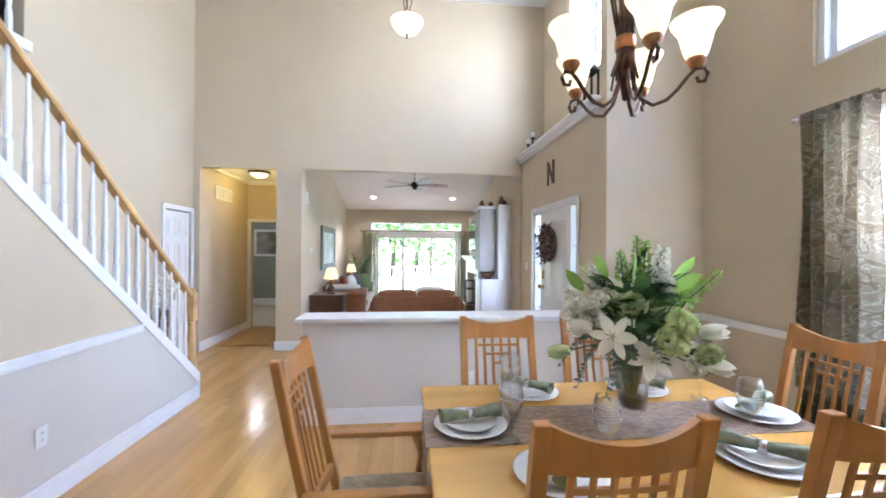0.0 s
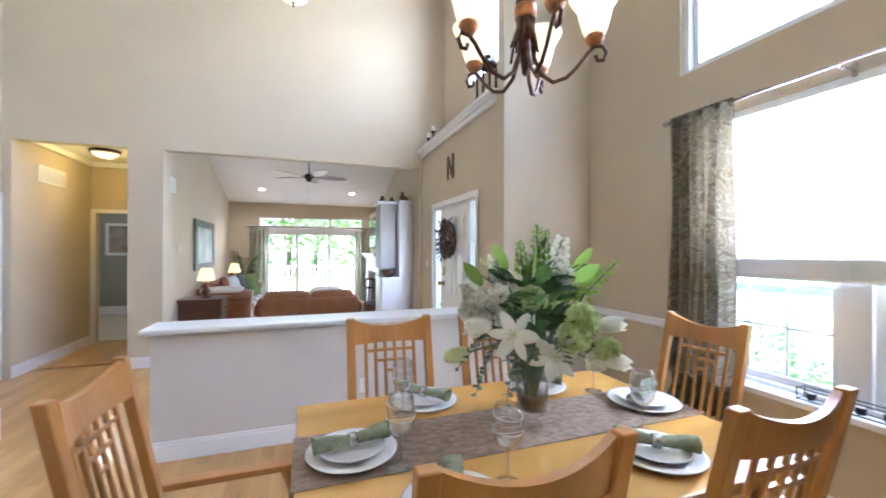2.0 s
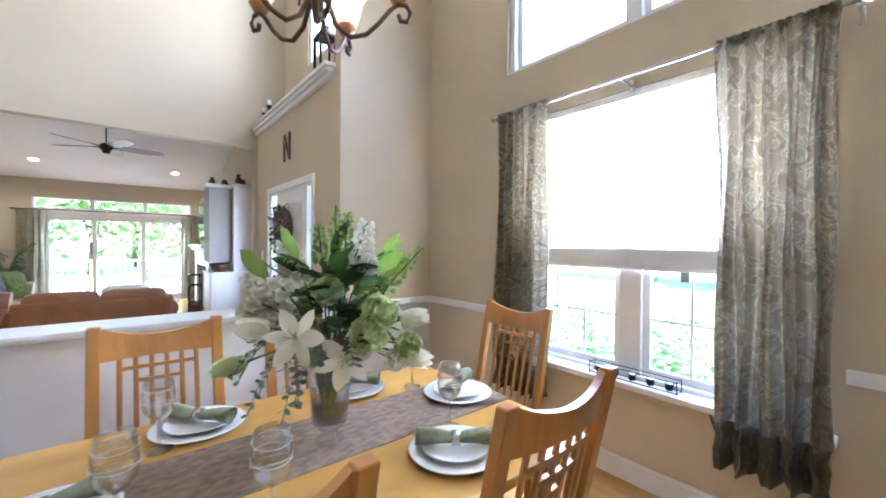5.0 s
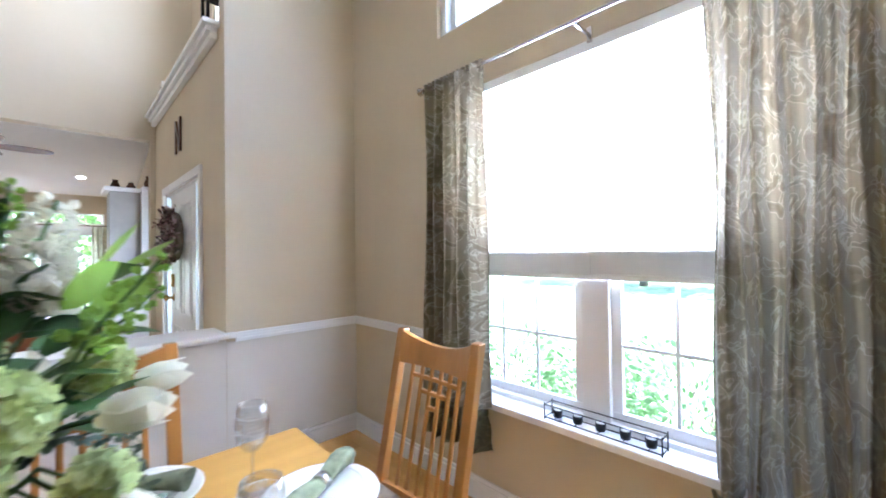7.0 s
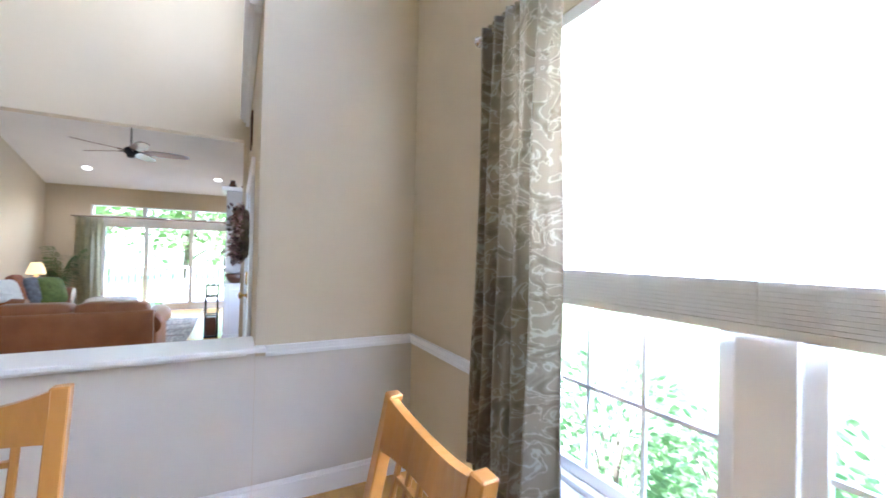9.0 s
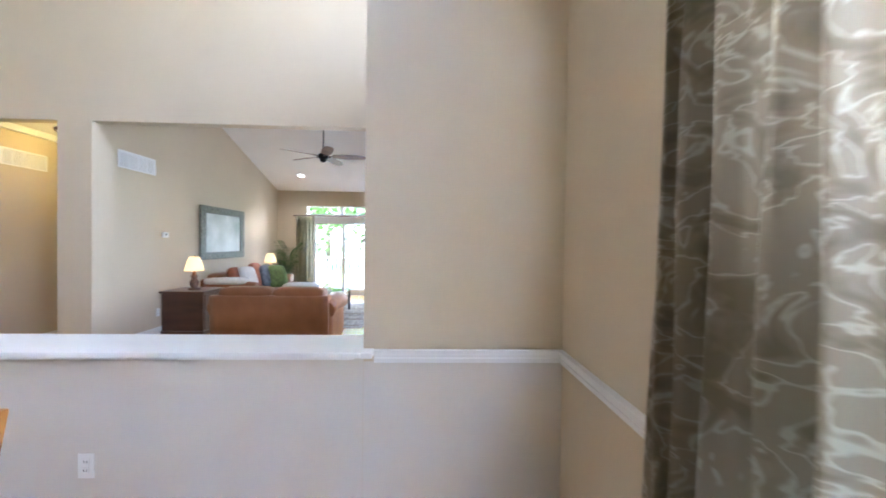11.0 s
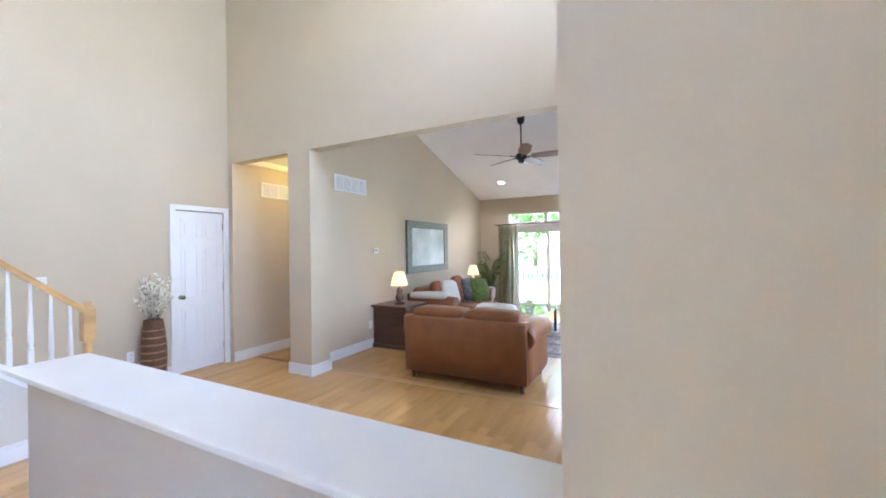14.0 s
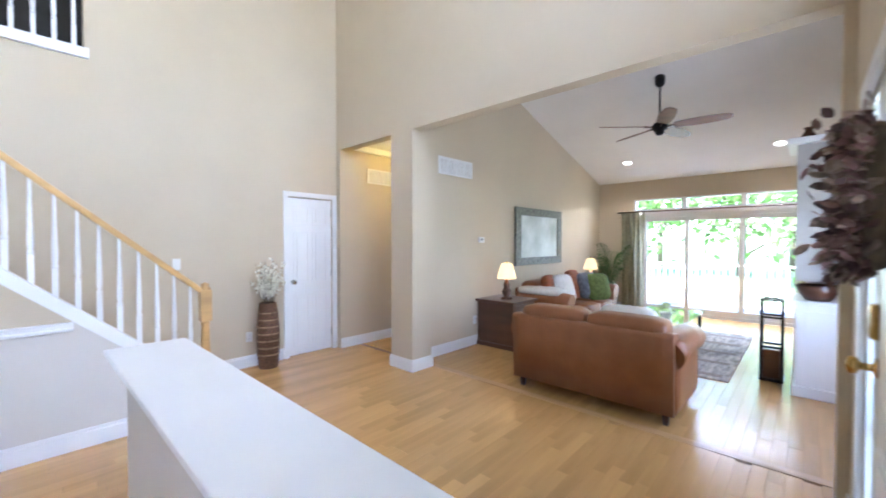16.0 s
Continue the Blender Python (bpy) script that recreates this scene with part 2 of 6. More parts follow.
# ---- structure ----
TOP = 5.4
floor = structure("floor", mk((-2.3, 0.1, -0.2, 3.9, 13.1, -0.018), (-4.2, 8.7, -0.2, -2.3, 12.3, -0.018)), OAK_GAP, "honey oak strip floor with a satin finish", "floor")
structure("wall_window", wall_with_holes("x", 3.76, 3.90, 0.3, 4.52, 0, TOP, [(1.56, 3.27, 0.60, 2.38), (1.42, 3.40, 2.78, 4.35)]), WALL, "beige painted dining room wall with tall windows", "wall")
structure("wall_dining_end", mk((2.80, 4.40, 0, 3.76, 4.52, TOP)), WALL, "beige painted wall beside the dining window", "wall")
structure("wall_entry", wall_with_holes("x", 2.795, 2.90, 4.66, 7.0, 0, 2.95, [(4.98, 6.39, 0, 2.03)]), WALL, "beige painted wall around the front door", "wall")
structure("wall_entry_corner", prism([(2.80, 4.52), (2.795, 4.66), (2.90, 4.66), (3.0, 4.52)], "z", 0, 2.95), WALL, "beige wall beside the front door", "wall")
structure("wall_entry_upper", wall_with_holes("x", 3.15, 3.29, 4.52, 7.0, 2.95, TOP, [(4.9, 6.1, 3.62, 4.95)]), WALL, "set back beige upper wall with a high window", "wall")
structure("wall_entry_shelf", mk((2.90, 4.52, 2.80, 3.29, 7.0, 2.948)), WALL, "plaster shelf behind the upper ledge", "wall")
structure("wall_living_front", wall_with_holes("y", 7.0, 7.14, -2.14, 3.29, 0, TOP, [(-2.05, -0.966, 0, 2.715), (-0.60, 2.745, 0, 2.715)]), WALL, "tall beige wall with wide openings to living room and hall", "wall")
structure("wall_post", mk((-0.966, 7.142, 0, -0.602, 7.30, TOP)), WALL, "beige wall end beside the living room opening", "wall")
structure("wall_stair_side", wall_with_holes("x", -2.28, -2.14, 0.3, 7.14, 0, TOP, [(6.31, 6.92, 0, 2.03), (2.0, 4.44, 3.18, TOP - 0.3)]), WALL, "tall beige wall along the staircase", "wall")
structure("wall_rear", mk((-2.28, 0.16, 0, 3.90, 0.30, TOP)), WALL, "beige painted rear wall", "wall")
structure("ceiling", mk((-2.28, 0.16, TOP, 3.90, 7.14, TOP + 0.12)), CEIL, "flat white ceiling two storeys up", "ceiling")
# hall
structure("wall_hall_left", mk((-2.19, 7.14, 0, -2.05, 8.75, 2.95)), WALL, "beige hall wall", "wall")
structure("wall_hall_right", mk((-0.966, 7.302, 0, -0.84, 13.0, 5.0)), WALL, "beige wall between hall and living room", "wall")
structure("wall_hall_end", wall_with_holes("y", 8.75, 8.87, -2.19, -0.968, 0, 2.95, [(-1.99, -1.20, 0, 2.03)]), WALL, "beige hall end wall with a cased doorway", "wall")
structure("ceiling_hall", mk((-2.19, 7.142, 2.82, -0.968, 8.75, 2.94)), CEIL, "white hall ceiling", "ceiling")
structure("wall_back_room", mk((-4.3, 11.95, 0, -0.968, 12.1, 2.8), (-4.3, 8.87, 0, -4.2, 11.95, 2.8)), WALL_SAGE, "sage green bedroom wall", "wall")
# Out-of-view wall, added to stop outdoor light leaking into the back room.
structure("wall_back_room_front", mk((-4.3, 8.75, 0, -2.192, 8.868, 2.8)), WALL_SAGE, "unseen sage wall added to keep daylight out of the bedroom", "wall")
structure("ceiling_back_room", mk((-4.3, 8.87, 2.6, -0.968, 12.1, 2.7)), CEIL, "white bedroom ceiling", "ceiling")
structure("carpet_floor", mk((-4.2, 8.87, -0.017, -0.968, 11.95, 0.01)), SAND, "cream bedroom carpet", "floor")
# living room
structure("wall_living_far", wall_with_holes("y", 13.0, 13.14, -0.966, 3.5, 0, 3.2, [(0.02, 2.62, 0, 2.03), (-0.10, 2.70, 2.12, 2.36)]), WALL, "tan living room wall around the sliding doors", "wall")
structure("wall_living_right", wall_with_holes("x", 3.20, 3.34, 7.14, 13.0, 0, 5.0, [(7.45, 8.55, 0.65, 2.15)]), WALL, "beige living room wall behind the built-ins", "wall")
structure("ceiling_living", prism([(7.14, 4.44), (13.14, 2.71), (13.14, 2.83), (7.14, 4.58)], "x", -0.97, 3.4), CEIL, "sloping white vaulted ceiling", "ceiling")
# half wall
hw = structure("half_wall", mk((0.08, 4.40, 0, 2.80, 4.63, 0.893)), WALL_LOW, "pale painted half wall between dining room and foyer", "wall")
bm = mk((0.04, 4.315, 0.893, 2.798, 4.668, 0.92), bevel=0.006)
box(bm, 2.799, 4.315, 0.893, 2.85, 4.399, 0.92, bevel=0.004)
box(bm, 0.055, 4.380, 0.868, 2.755, 4.398, 0.893, bevel=0.004)
box(bm, 0.055, 4.632, 0.868, 2.755, 4.650, 0.893, bevel=0.004)
box(bm, 0.055, 4.398, 0.868, 0.078, 4.632, 0.893, bevel=0.004)
structure("trim_half_wall_cap", bm, TRIM, "glossy white cap on the half wall", "trim")

# ---- skirting, chair rails, casings ----
def rail_box(x0, y0, x1, y1, z0, prof):
    """A moulding along a wall: prof is a list of (projection, height from, height to)."""
    bm = bmesh.new()
    for d, a, b in prof:
        if x0 == x1:
            box(bm, min(x0, x0 + d), y0, z0 + a, max(x0, x0 + d), y1, z0 + b, bevel=0.003)
        else:
            box(bm, x0, min(y0, y0 + d), z0 + a, x1, max(y0, y0 + d), z0 + b, bevel=0.003)
    return bm


def neg(prof):
    return [(-d, a, b) for d, a, b in prof]


CHAIR_RAIL = [(0.030, 0.046, 0.062), (0.018, 0.0, 0.044), (0.024, 0.010, 0.025)]
SKIRTING = [(0.016, 0.0, 0.11), (0.011, 0.111, 0.135)]
structure("wall_dining_dado", mk((2.802, 4.396, 0.0, 3.759, 4.399, 0.856)), WALL_LOW, "pale painted wall below the chair rail", "wall")
structure("trim_chair_rail_end", rail_box(2.852, 4.395, 3.758, 4.395, 0.856, neg(CHAIR_RAIL)), TRIM, "white moulded chair rail", "trim")
structure("trim_chair_rail_window_far", rail_box(3.758, 3.35, 3.758, 4.366, 0.856, neg(CHAIR_RAIL)), TRIM, "white moulded chair rail", "trim")
structure("trim_chair_rail_window_near", rail_box(3.758, 0.32, 3.758, 1.48, 0.856, neg(CHAIR_RAIL)), TRIM, "white moulded chair rail", "trim")
structure("trim_chair_rail_stair", rail_box(-1.128, 0.32, -1.128, 4.28, 0.84, CHAIR_RAIL), TRIM, "white moulded chair rail on the stair wall", "trim")
for nm, a in (("half", (0.075, 4.398, 2.798, 4.398, True)), ("half_foyer", (0.075, 4.632, 2.75, 4.632, False)), ("end", (2.80, 4.395, 3.758, 4.395, True)),
              ("window", (3.758, 0.32, 3.758, 4.38, True)), ("stair", (-1.128, 0.32, -1.128, 5.12, False)), ("entry", (2.794, 4.68, 2.794, 4.935, True)), ("entry_far", (2.794, 6.475, 2.794, 6.99, True)),
              ("closet", (-2.138, 5.0, -2.138, 6.24, False)), ("hall", (-2.048, 7.0, -2.048, 8.74, False)), ("living", (-0.838, 7.32, -0.838, 12.98, False)),
              ("far_left", (-0.82, 12.998, 0.0, 12.998, True)), ("post_front", (-0.982, 6.998, -0.584, 6.998, True)), ("post_side", (-0.598, 7.0, -0.598, 7.318, False))):
    structure("baseboard_" + nm, rail_box(a[0], a[1], a[2], a[3], 0.0, neg(SKIRTING) if a[4] else SKIRTING), TRIM, "white moulded baseboard", "baseboard")
structure("trim_entry_ledge", mk((2.70, 4.50, 2.951, 3.15, 6.998, 2.985), (2.725, 4.53, 2.915, 2.794, 6.998, 2.951), (2.752, 4.53, 2.87, 2.794, 6.998, 2.914), bevel=0.005), TRIM, "white crown moulded ledge above the front door", "trim")
structure("trim_hall_crown", mk((-2.05, 8.68, 2.74, -0.97, 8.748, 2.82), (-2.048, 7.15, 2.74, -1.99, 8.68, 2.82), bevel=0.01), TRIM, "white hall crown moulding", "trim")
structure("trim_hall_casing", mk((-2.048, 8.725, 0, -1.985, 8.748, 2.09), (-1.205, 8.725, 0, -1.14, 8.748, 2.09), (-1.985, 8.725, 2.03, -1.205, 8.748, 2.09), bevel=0.004), TRIM, "white doorway casing", "trim")
structure("trim_back_room", mk((-4.1, 11.92, 0.01, -0.98, 11.948, 0.19)), TRIM, "white bedroom baseboard", "trim")
structure("floor_strip", mk((-0.6, 7.30, -0.017, 3.1, 7.385, 0.003)), OAKX, "oak transition strip between foyer and living room", "floor")


def panel_door(name, w, h, panels, label, hinge_knob=None):
    """A panelled door leaf in the xz plane, faces -y, from x 0 to w."""
    d = thing(name, label, "door")
    part("leaf", mk((0, 0, 0.012, w, 0.035, h), bevel=0.002), TRIM, d)
    for x0, z0, x1, z1 in panels:
        b = mk((x0, -0.006, z0, x1, 0.002, z0 + 0.02), (x0, -0.006, z1 - 0.02, x1, 0.002, z1), (x0, -0.006, z0, x0 + 0.02, 0.002, z1), (x1 - 0.02, -0.006, z0, x1, 0.002, z1), (x0 + 0.045, -0.008, z0 + 0.045, x1 - 0.045, 0.002, z1 - 0.045), bevel=0.003)
        part("door_panel", b, TRIM, d)
    return d


# closet door in the stair-side wall
W = 0.61
pan = [(0.07, 0.12, 0.28, 0.82), (0.33, 0.12, 0.54, 0.82), (0.07, 0.92, 0.28, 1.60), (0.33, 0.92, 0.54, 1.60), (0.07, 1.68, 0.28, 1.93), (0.33, 1.68, 0.54, 1.93)]
door = panel_door("closet_door", W, 2.02, pan, "white six-panel closet door, closed, with a nickel knob")
m = Matrix.Rotation(radians(-90), 4, "Z") @ Matrix.Rotation(radians(180), 4, "Z")
door.matrix_world = Matrix.Translation((-2.155, 6.31, 0)) @ m
knob = lathe([(0.0, 0), (0.028, 0.002), (0.028, 0.008), (0.012, 0.012), (0.012, 0.035), (0.027, 0.045), (0.027, 0.06), (0.0, 0.068)], 16, Matrix.Translation((0.06, -0.006, 0.95)) @ Matrix.Rotation(radians(90), 4, "X"))
part("door_knob", knob, STEEL, door, "brushed nickel knob")
for z in (0.2, 1.0, 1.8):
    part("hinge", mk((W - 0.012, -0.012, z, W + 0.003, 0.0, z + 0.09), bevel=0.002), STEEL, door)
structure("trim_closet_casing", mk((-2.139, 6.245, 0, -2.118, 6.308, 2.095), (-2.139, 6.922, 0, -2.118, 6.988, 2.095), (-2.139, 6.308, 2.032, -2.118, 6.922, 2.095), bevel=0.004), TRIM, "white closet door casing", "trim")

# ---- staircase ----
SX = -1.13
SLOPE, Y_FOOT = 0.87, 5.37
STEP_H, STEP_D = 0.19, 0.19 / 0.87


def nose(y):
    return SLOPE * (Y_FOOT - y)


stair = thing("staircase", "white staircase with oak treads along the stair wall", "staircase")
for i in range(15):
    y1 = 5.06 - i * STEP_D
    z = STEP_H * (i + 1)
    part("riser", mk((-2.13, y1 - 0.02, max(0.0, z - STEP_H), SX - 0.10, y1, z - 0.03)), TRIM, stair)
    part("tread", mk((-2.13, y1 - STEP_D - 0.02, z - 0.03, SX - 0.10, y1 + 0.025, z), bevel=0.005), RAILWOOD, stair)
structure("wall_stair", prism([(0.31, 0), (5.12, 0), (5.12, nose(5.12) - 0.02), (1.9, nose(1.9) - 0.02), (0.31, nose(1.9) - 0.02)], "x", SX - 0.10, SX), WALL_LOW, "pale painted wall under the staircase", "wall")
structure("wall_stair_band", prism([(0.31, 0.905), (4.29, 0.905), (1.9, nose(1.9) - 0.05), (0.31, nose(1.9) - 0.05)], "x", SX + 0.001, SX + 0.004), WALL, "beige upper part of the stair wall", "wall")
structure("trim_stair_skirt", prism([(5.16, 0.0), (5.16, nose(5.16) + 0.06), (1.9, nose(1.9) + 0.06), (1.9, nose(1.9) - 0.045), (5.125, nose(5.125) - 0.045), (5.125, 0)], "x", SX - 0.115, SX + 0.014), TRIM, "white stair skirt board", "trim")
railing = thing("stair_railing", "white turned balusters under a honey oak handrail", "railing")
y = 5.0
bal = bmesh.new()
box(bal, -0.016, -0.016, 0.0, 0.016, 0.016, 0.20, bevel=0.002)
lathe([(0.016, 0.20), (0.019, 0.215), (0.012, 0.235), (0.017, 0.26), (0.018, 0.30), (0.011, 0.58), (0.010, 0.72)], 12, None, bal)
BALUSTER = None
while y > 1.95:
    if BALUSTER is None:
        b = part("baluster", bal, TRIM, railing)
        BALUSTER = b.data
    else:
        b = new("baluster", BALUSTER)
        b.parent = railing
    b.location = (SX - 0.05, y, nose(y) + 0.055)
    y -= 0.115
hr = bmesh.new()
hp = [(-0.03, -0.025), (0.03, -0.025), (0.036, 0.0), (0.026, 0.03), (0, 0.037), (-0.026, 0.03), (-0.036, 0.0)]
r0 = [hr.verts.new((SX - 0.05 + u, 5.08, nose(5.08) + 0.785 + v)) for u, v in hp]
r1 = [hr.verts.new((SX - 0.05 + u, 1.9, nose(1.9) + 0.785 + v)) for u, v in hp]
for i in range(len(hp)):
    hr.faces.new((r0[i], r0[(i + 1) % len(hp)], r1[(i + 1) % len(hp)], r1[i]))
hr.faces.new(r0[::-1]), hr.faces.new(r1)
part("handrail", hr, RAILWOOD, railing, "honey oak handrail")
nw = mk((-0.042, -0.042, 0, 0.042, 0.042, 0.34), bevel=0.004)
lathe([(0.042, 0.34), (0.045, 0.36), (0.03, 0.385), (0.038, 0.41), (0.04, 0.46), (0.03, 0.74), (0.036, 0.76), (0.028, 0.78)], 16, None, nw)
box(nw, -0.042, -0.042, 0.78, 0.042, 0.042, 1.05, bevel=0.004)
lathe([(0.042, 1.05), (0.048, 1.06), (0.026, 1.075), (0.034, 1.095), (0.0, 1.115)], 16, None, nw)
n = part("newel_post", nw, RAILWOOD, railing, "turned honey oak newel post")
n.location = (SX - 0.05, 5.11, 0)
# upstairs balcony in the stair-side wall
structure("trim_balcony_edge", mk((-2.30, 1.98, 3.10, -2.10, 4.47, 3.19), bevel=0.006), TRIM, "white balcony edge board", "trim")
balc = thing("balcony_railing", "white square balusters of the upstairs balcony", "railing")
for i in range(19):
    b = new("baluster", BALUSTER)
    b.parent = balc
    b.location = (-2.20, 4.38 - i * 0.126, 3.19)
part("handrail", mk((-2.235, 1.98, 3.91, -2.165, 4.44, 3.96), bevel=0.012), RAILWOOD, balc)
# Near-black colour puts the darkness of the unlit upstairs hall into its walls.
DIM = mat("upstairs_darkness", (0.06, 0.055, 0.05), 0.9)
structure("wall_upstairs", mk((-3.4, 1.5, 3.0, -3.3, 4.9, TOP), (-3.3, 1.5, 3.0, -2.28, 1.6, TOP), (-3.3, 4.8, 3.0, -2.28, 4.9, TOP), (-3.4, 1.5, TOP, -2.28, 4.9, TOP + 0.1), (-3.4, 1.5, 2.9, -2.31, 4.9, 3.0)), DIM, "upstairs hall coloured near-black for its lack of light", "wall")
structure("wall_closet_back", mk((-2.9, 6.2, 0, -2.8, 7.0, 2.3), (-2.8, 6.15, 0, -2.28, 6.2, 2.3), (-2.8, 6.99, 0, -2.28, 7.04, 2.3), (-2.9, 6.15, 2.3, -2.28, 7.04, 2.4)), WALL, "closet lining", "wall")

# ---- dining windows ----
def sash(parent, x, y0, y1, z0, z1, bars_y, bars_z, t=0.045, d=0.03):
    b = mk((x, y0, z0, x + d, y1, z0 + t), (x, y0, z1 - t, x + d, y1, z1), (x, y0, z0 + t, x + d, y0 + t, z1 - t), (x, y1 - t, z0 + t, x + d, y1, z1 - t), bevel=0.003)
    part("sash", b, TRIM, parent)
    for v in bars_y:
        part("muntin", mk((x + 0.008, v - 0.007, z0 + t, x + 0.02, v + 0.007, z1 - t)), TRIM, parent)
    for v in bars_z:
        part("muntin", mk((x + 0.007, y0 + t, v - 0.007, x + 0.021, y1 - t, v + 0.007)), TRIM, parent)
    p = part("pane", mk((x + 0.012, y0 + t, z0 + t, x + 0.016, y1 - t, z1 - t)), PANE, parent)
    p.visible_shadow = False


win = tagged(new("window_1"), "white double window with divided lower sashes", "window", kind="structure")
part("window_frame", mk((3.79, 1.56, 0.60, 3.90, 1.605, 2.38), (3.79, 3.225, 0.60, 3.90, 3.27, 2.38), (3.79, 1.605, 2.335, 3.90, 3.225, 2.38), (3.79, 1.605, 0.60, 3.90, 3.225, 0.645), (3.80, 2.352, 0.645, 3.90, 2.482, 1.30), (3.875, 2.372, 1.301, 3.90, 2.462, 2.335), bevel=0.004), TRIM, win)
for a, b in ((1.605, 2.352), (2.482, 3.225)):
    third = (b - a - 0.09) / 3
    sash(win, 3.825, a, b, 0.647, 1.46, [a + 0.045 + third, b - 0.045 - third], [0.99])
    sash(win, 3.868, a, b, 1.42, 2.333, [], [], t=0.03)
part("window_sill", mk((3.665, 1.50, 0.585, 3.80, 3.33, 0.622), bevel=0.008), TRIM, win, "white window stool")
part("apron", mk((3.742, 1.54, 0.53, 3.759, 3.29, 0.584), bevel=0.003), WALL, win)
BLIND = mat("white_translucent_vinyl", (0.84, 0.84, 0.83), 0.5, vary=0.01, bump=0.0)
bt = BLIND.node_tree
tl = bt.nodes.new("ShaderNodeBsdfTranslucent")
tl.inputs[0].default_value = (0.9, 0.9, 0.89, 1)
bx = bt.nodes.new("ShaderNodeMixShader")
bx.inputs[0].default_value = 0.75
bt.links.new(bt.nodes["Principled BSDF"].outputs[0], bx.inputs[1])
bt.links.new(tl.outputs[0], bx.inputs[2])
bt.links.new(bx.outputs[0], bt.nodes["Material Output"].inputs[0])
STACK = BLIND.copy()
STACK.name = "stacked_white_vinyl"
[n for n in STACK.node_tree.nodes if n.bl_idname == "ShaderNodeMixShader"][0].inputs[0].default_value = 0.3
blind = thing("window_blind", "white slatted blind pulled half way down over both windows", "blind")
part("headrail", mk((3.764, 1.565, 2.33, 3.788, 3.265, 2.378)), PLASTIC, blind)
k, z = 0, 1.43
while z < 2.325:
    part("slat", mk((-0.0006, 1.57, -0.0135, 0.0006, 3.26, 0.0135)), BLIND, blind).matrix_local = Matrix.Translation((3.777, 0, z)) @ Matrix.Rotation(radians(14), 4, "Y")
    z += 0.0245
for k in range(9):
    part("slat", mk((3.766, 1.57, 1.3135 + k * 0.0115, 3.788, 3.26, 1.323 + k * 0.0115)), STACK, blind)
part("stack_core", mk((3.772, 1.572, 1.312, 3.775, 3.258, 1.415)), STACK, blind)
part("bottom_rail", mk((3.765, 1.57, 1.288, 3.788, 3.26, 1.312), bevel=0.003), PLASTIC, blind)
for yy in (1.75, 2.417, 3.08):
    part("ladder_tape", mk((3.761, yy - 0.002, 1.29, 3.763, yy + 0.002, 2.33)), PLASTIC, blind)
win = tagged(new("window_2"), "high white two-pane window", "window", kind="structure")
part("window_frame", mk((3.79, 1.42, 2.78, 3.90, 1.47, 4.35), (3.79, 3.35, 2.78, 3.90, 3.40, 4.35), (3.79, 1.47, 2.78, 3.90, 3.35, 2.815), (3.79, 1.47, 4.30, 3.90, 3.35, 4.35), (3.80, 2.37, 2.815, 3.90, 2.45, 4.30), bevel=0.004), TRIM, win)
for a, b in ((1.47, 2.37), (2.45, 3.35)):
    sash(win, 3.84, a, b, 2.816, 4.30, [], [], t=0.04)
win = tagged(new("window_3"), "high white foyer window", "window", kind="structure")
part("window_frame", mk((3.17, 4.90, 3.62, 3.29, 4.94, 4.95), (3.17, 6.06, 3.62, 3.29, 6.10, 4.95), (3.17, 4.94, 3.62, 3.29, 6.06, 3.66), (3.17, 4.94, 4.91, 3.29, 6.06, 4.95), (3.20, 5.47, 3.66, 3.29, 5.53, 4.91), bevel=0.004), TRIM, win)
for a, b in ((4.94, 5.47), (5.53, 6.06)):
    sash(win, 3.23, a, b, 3.66, 4.91, [], [], t=0.035)

# ---- curtains ----
def curtain_material(name, base, light, dark):
    mm = bpy.data.materials.new(name)
    mm.use_nodes = True
    t = mm.node_tree
    b = t.nodes["Principled BSDF"]
    tc = t.nodes.new("ShaderNodeTexCoord")
    mp = t.nodes.new("ShaderNodeMapping")
    mp.inputs["Scale"].default_value = (0.35, 1.3, 0.8)
    t.links.new(tc.outputs["Object"], mp.inputs[0])
    wv = t.nodes.new("ShaderNodeTexNoise")
    wv.inputs["Scale"].default_value, wv.inputs["Detail"].default_value, wv.inputs["Distortion"].default_value = 13, 2.0, 1.8
    t.links.new(mp.outputs[0], wv.inputs["Vector"])
    cr = t.nodes.new("ShaderNodeValToRGB")
    e = cr.color_ramp.elements
    e[0].position, e[0].color = 0.36, (*dark, 1)
    e[1].position, e[1].color = 0.62, (*base, 1)
    for pos, col in ((0.475, base), (0.492, light), (0.512, light), (0.53, base)):
        k = e.new(pos)
        k.color = (*col, 1)
    t.links.new(wv.outputs[0], cr.inputs[0])
    t.links.new(cr.outputs[0], b.inputs["Base Color"])
    b.inputs["Roughness"].default_value = 0.55
    b.inputs["Sheen Weight"].default_value = 0.3
    tr = t.nodes.new("ShaderNodeBsdfTranslucent")
    t.links.new(cr.outputs[0], tr.inputs[0])
    mx = t.nodes.new("ShaderNodeMixShader")
    mx.inputs[0].default_value = 0.12
    t.links.new(b.outputs[0], mx.inputs[1])
    t.links.new(tr.outputs[0], mx.inputs[2])
    t.links.new(mx.outputs[0], t.nodes["Material Output"].inputs[0])
    n2 = t.nodes.new("ShaderNodeTexNoise")
    n2.inputs["Scale"].default_value = 500
    bp = t.nodes.new("ShaderNodeBump")
    bp.inputs["Strength"].default_value, bp.inputs["Distance"].default_value = 0.3, 0.001
    t.links.new(n2.outputs[0], bp.inputs["Height"])
    t.links.new(bp.outputs[0], b.inputs["Normal"])
    return mm


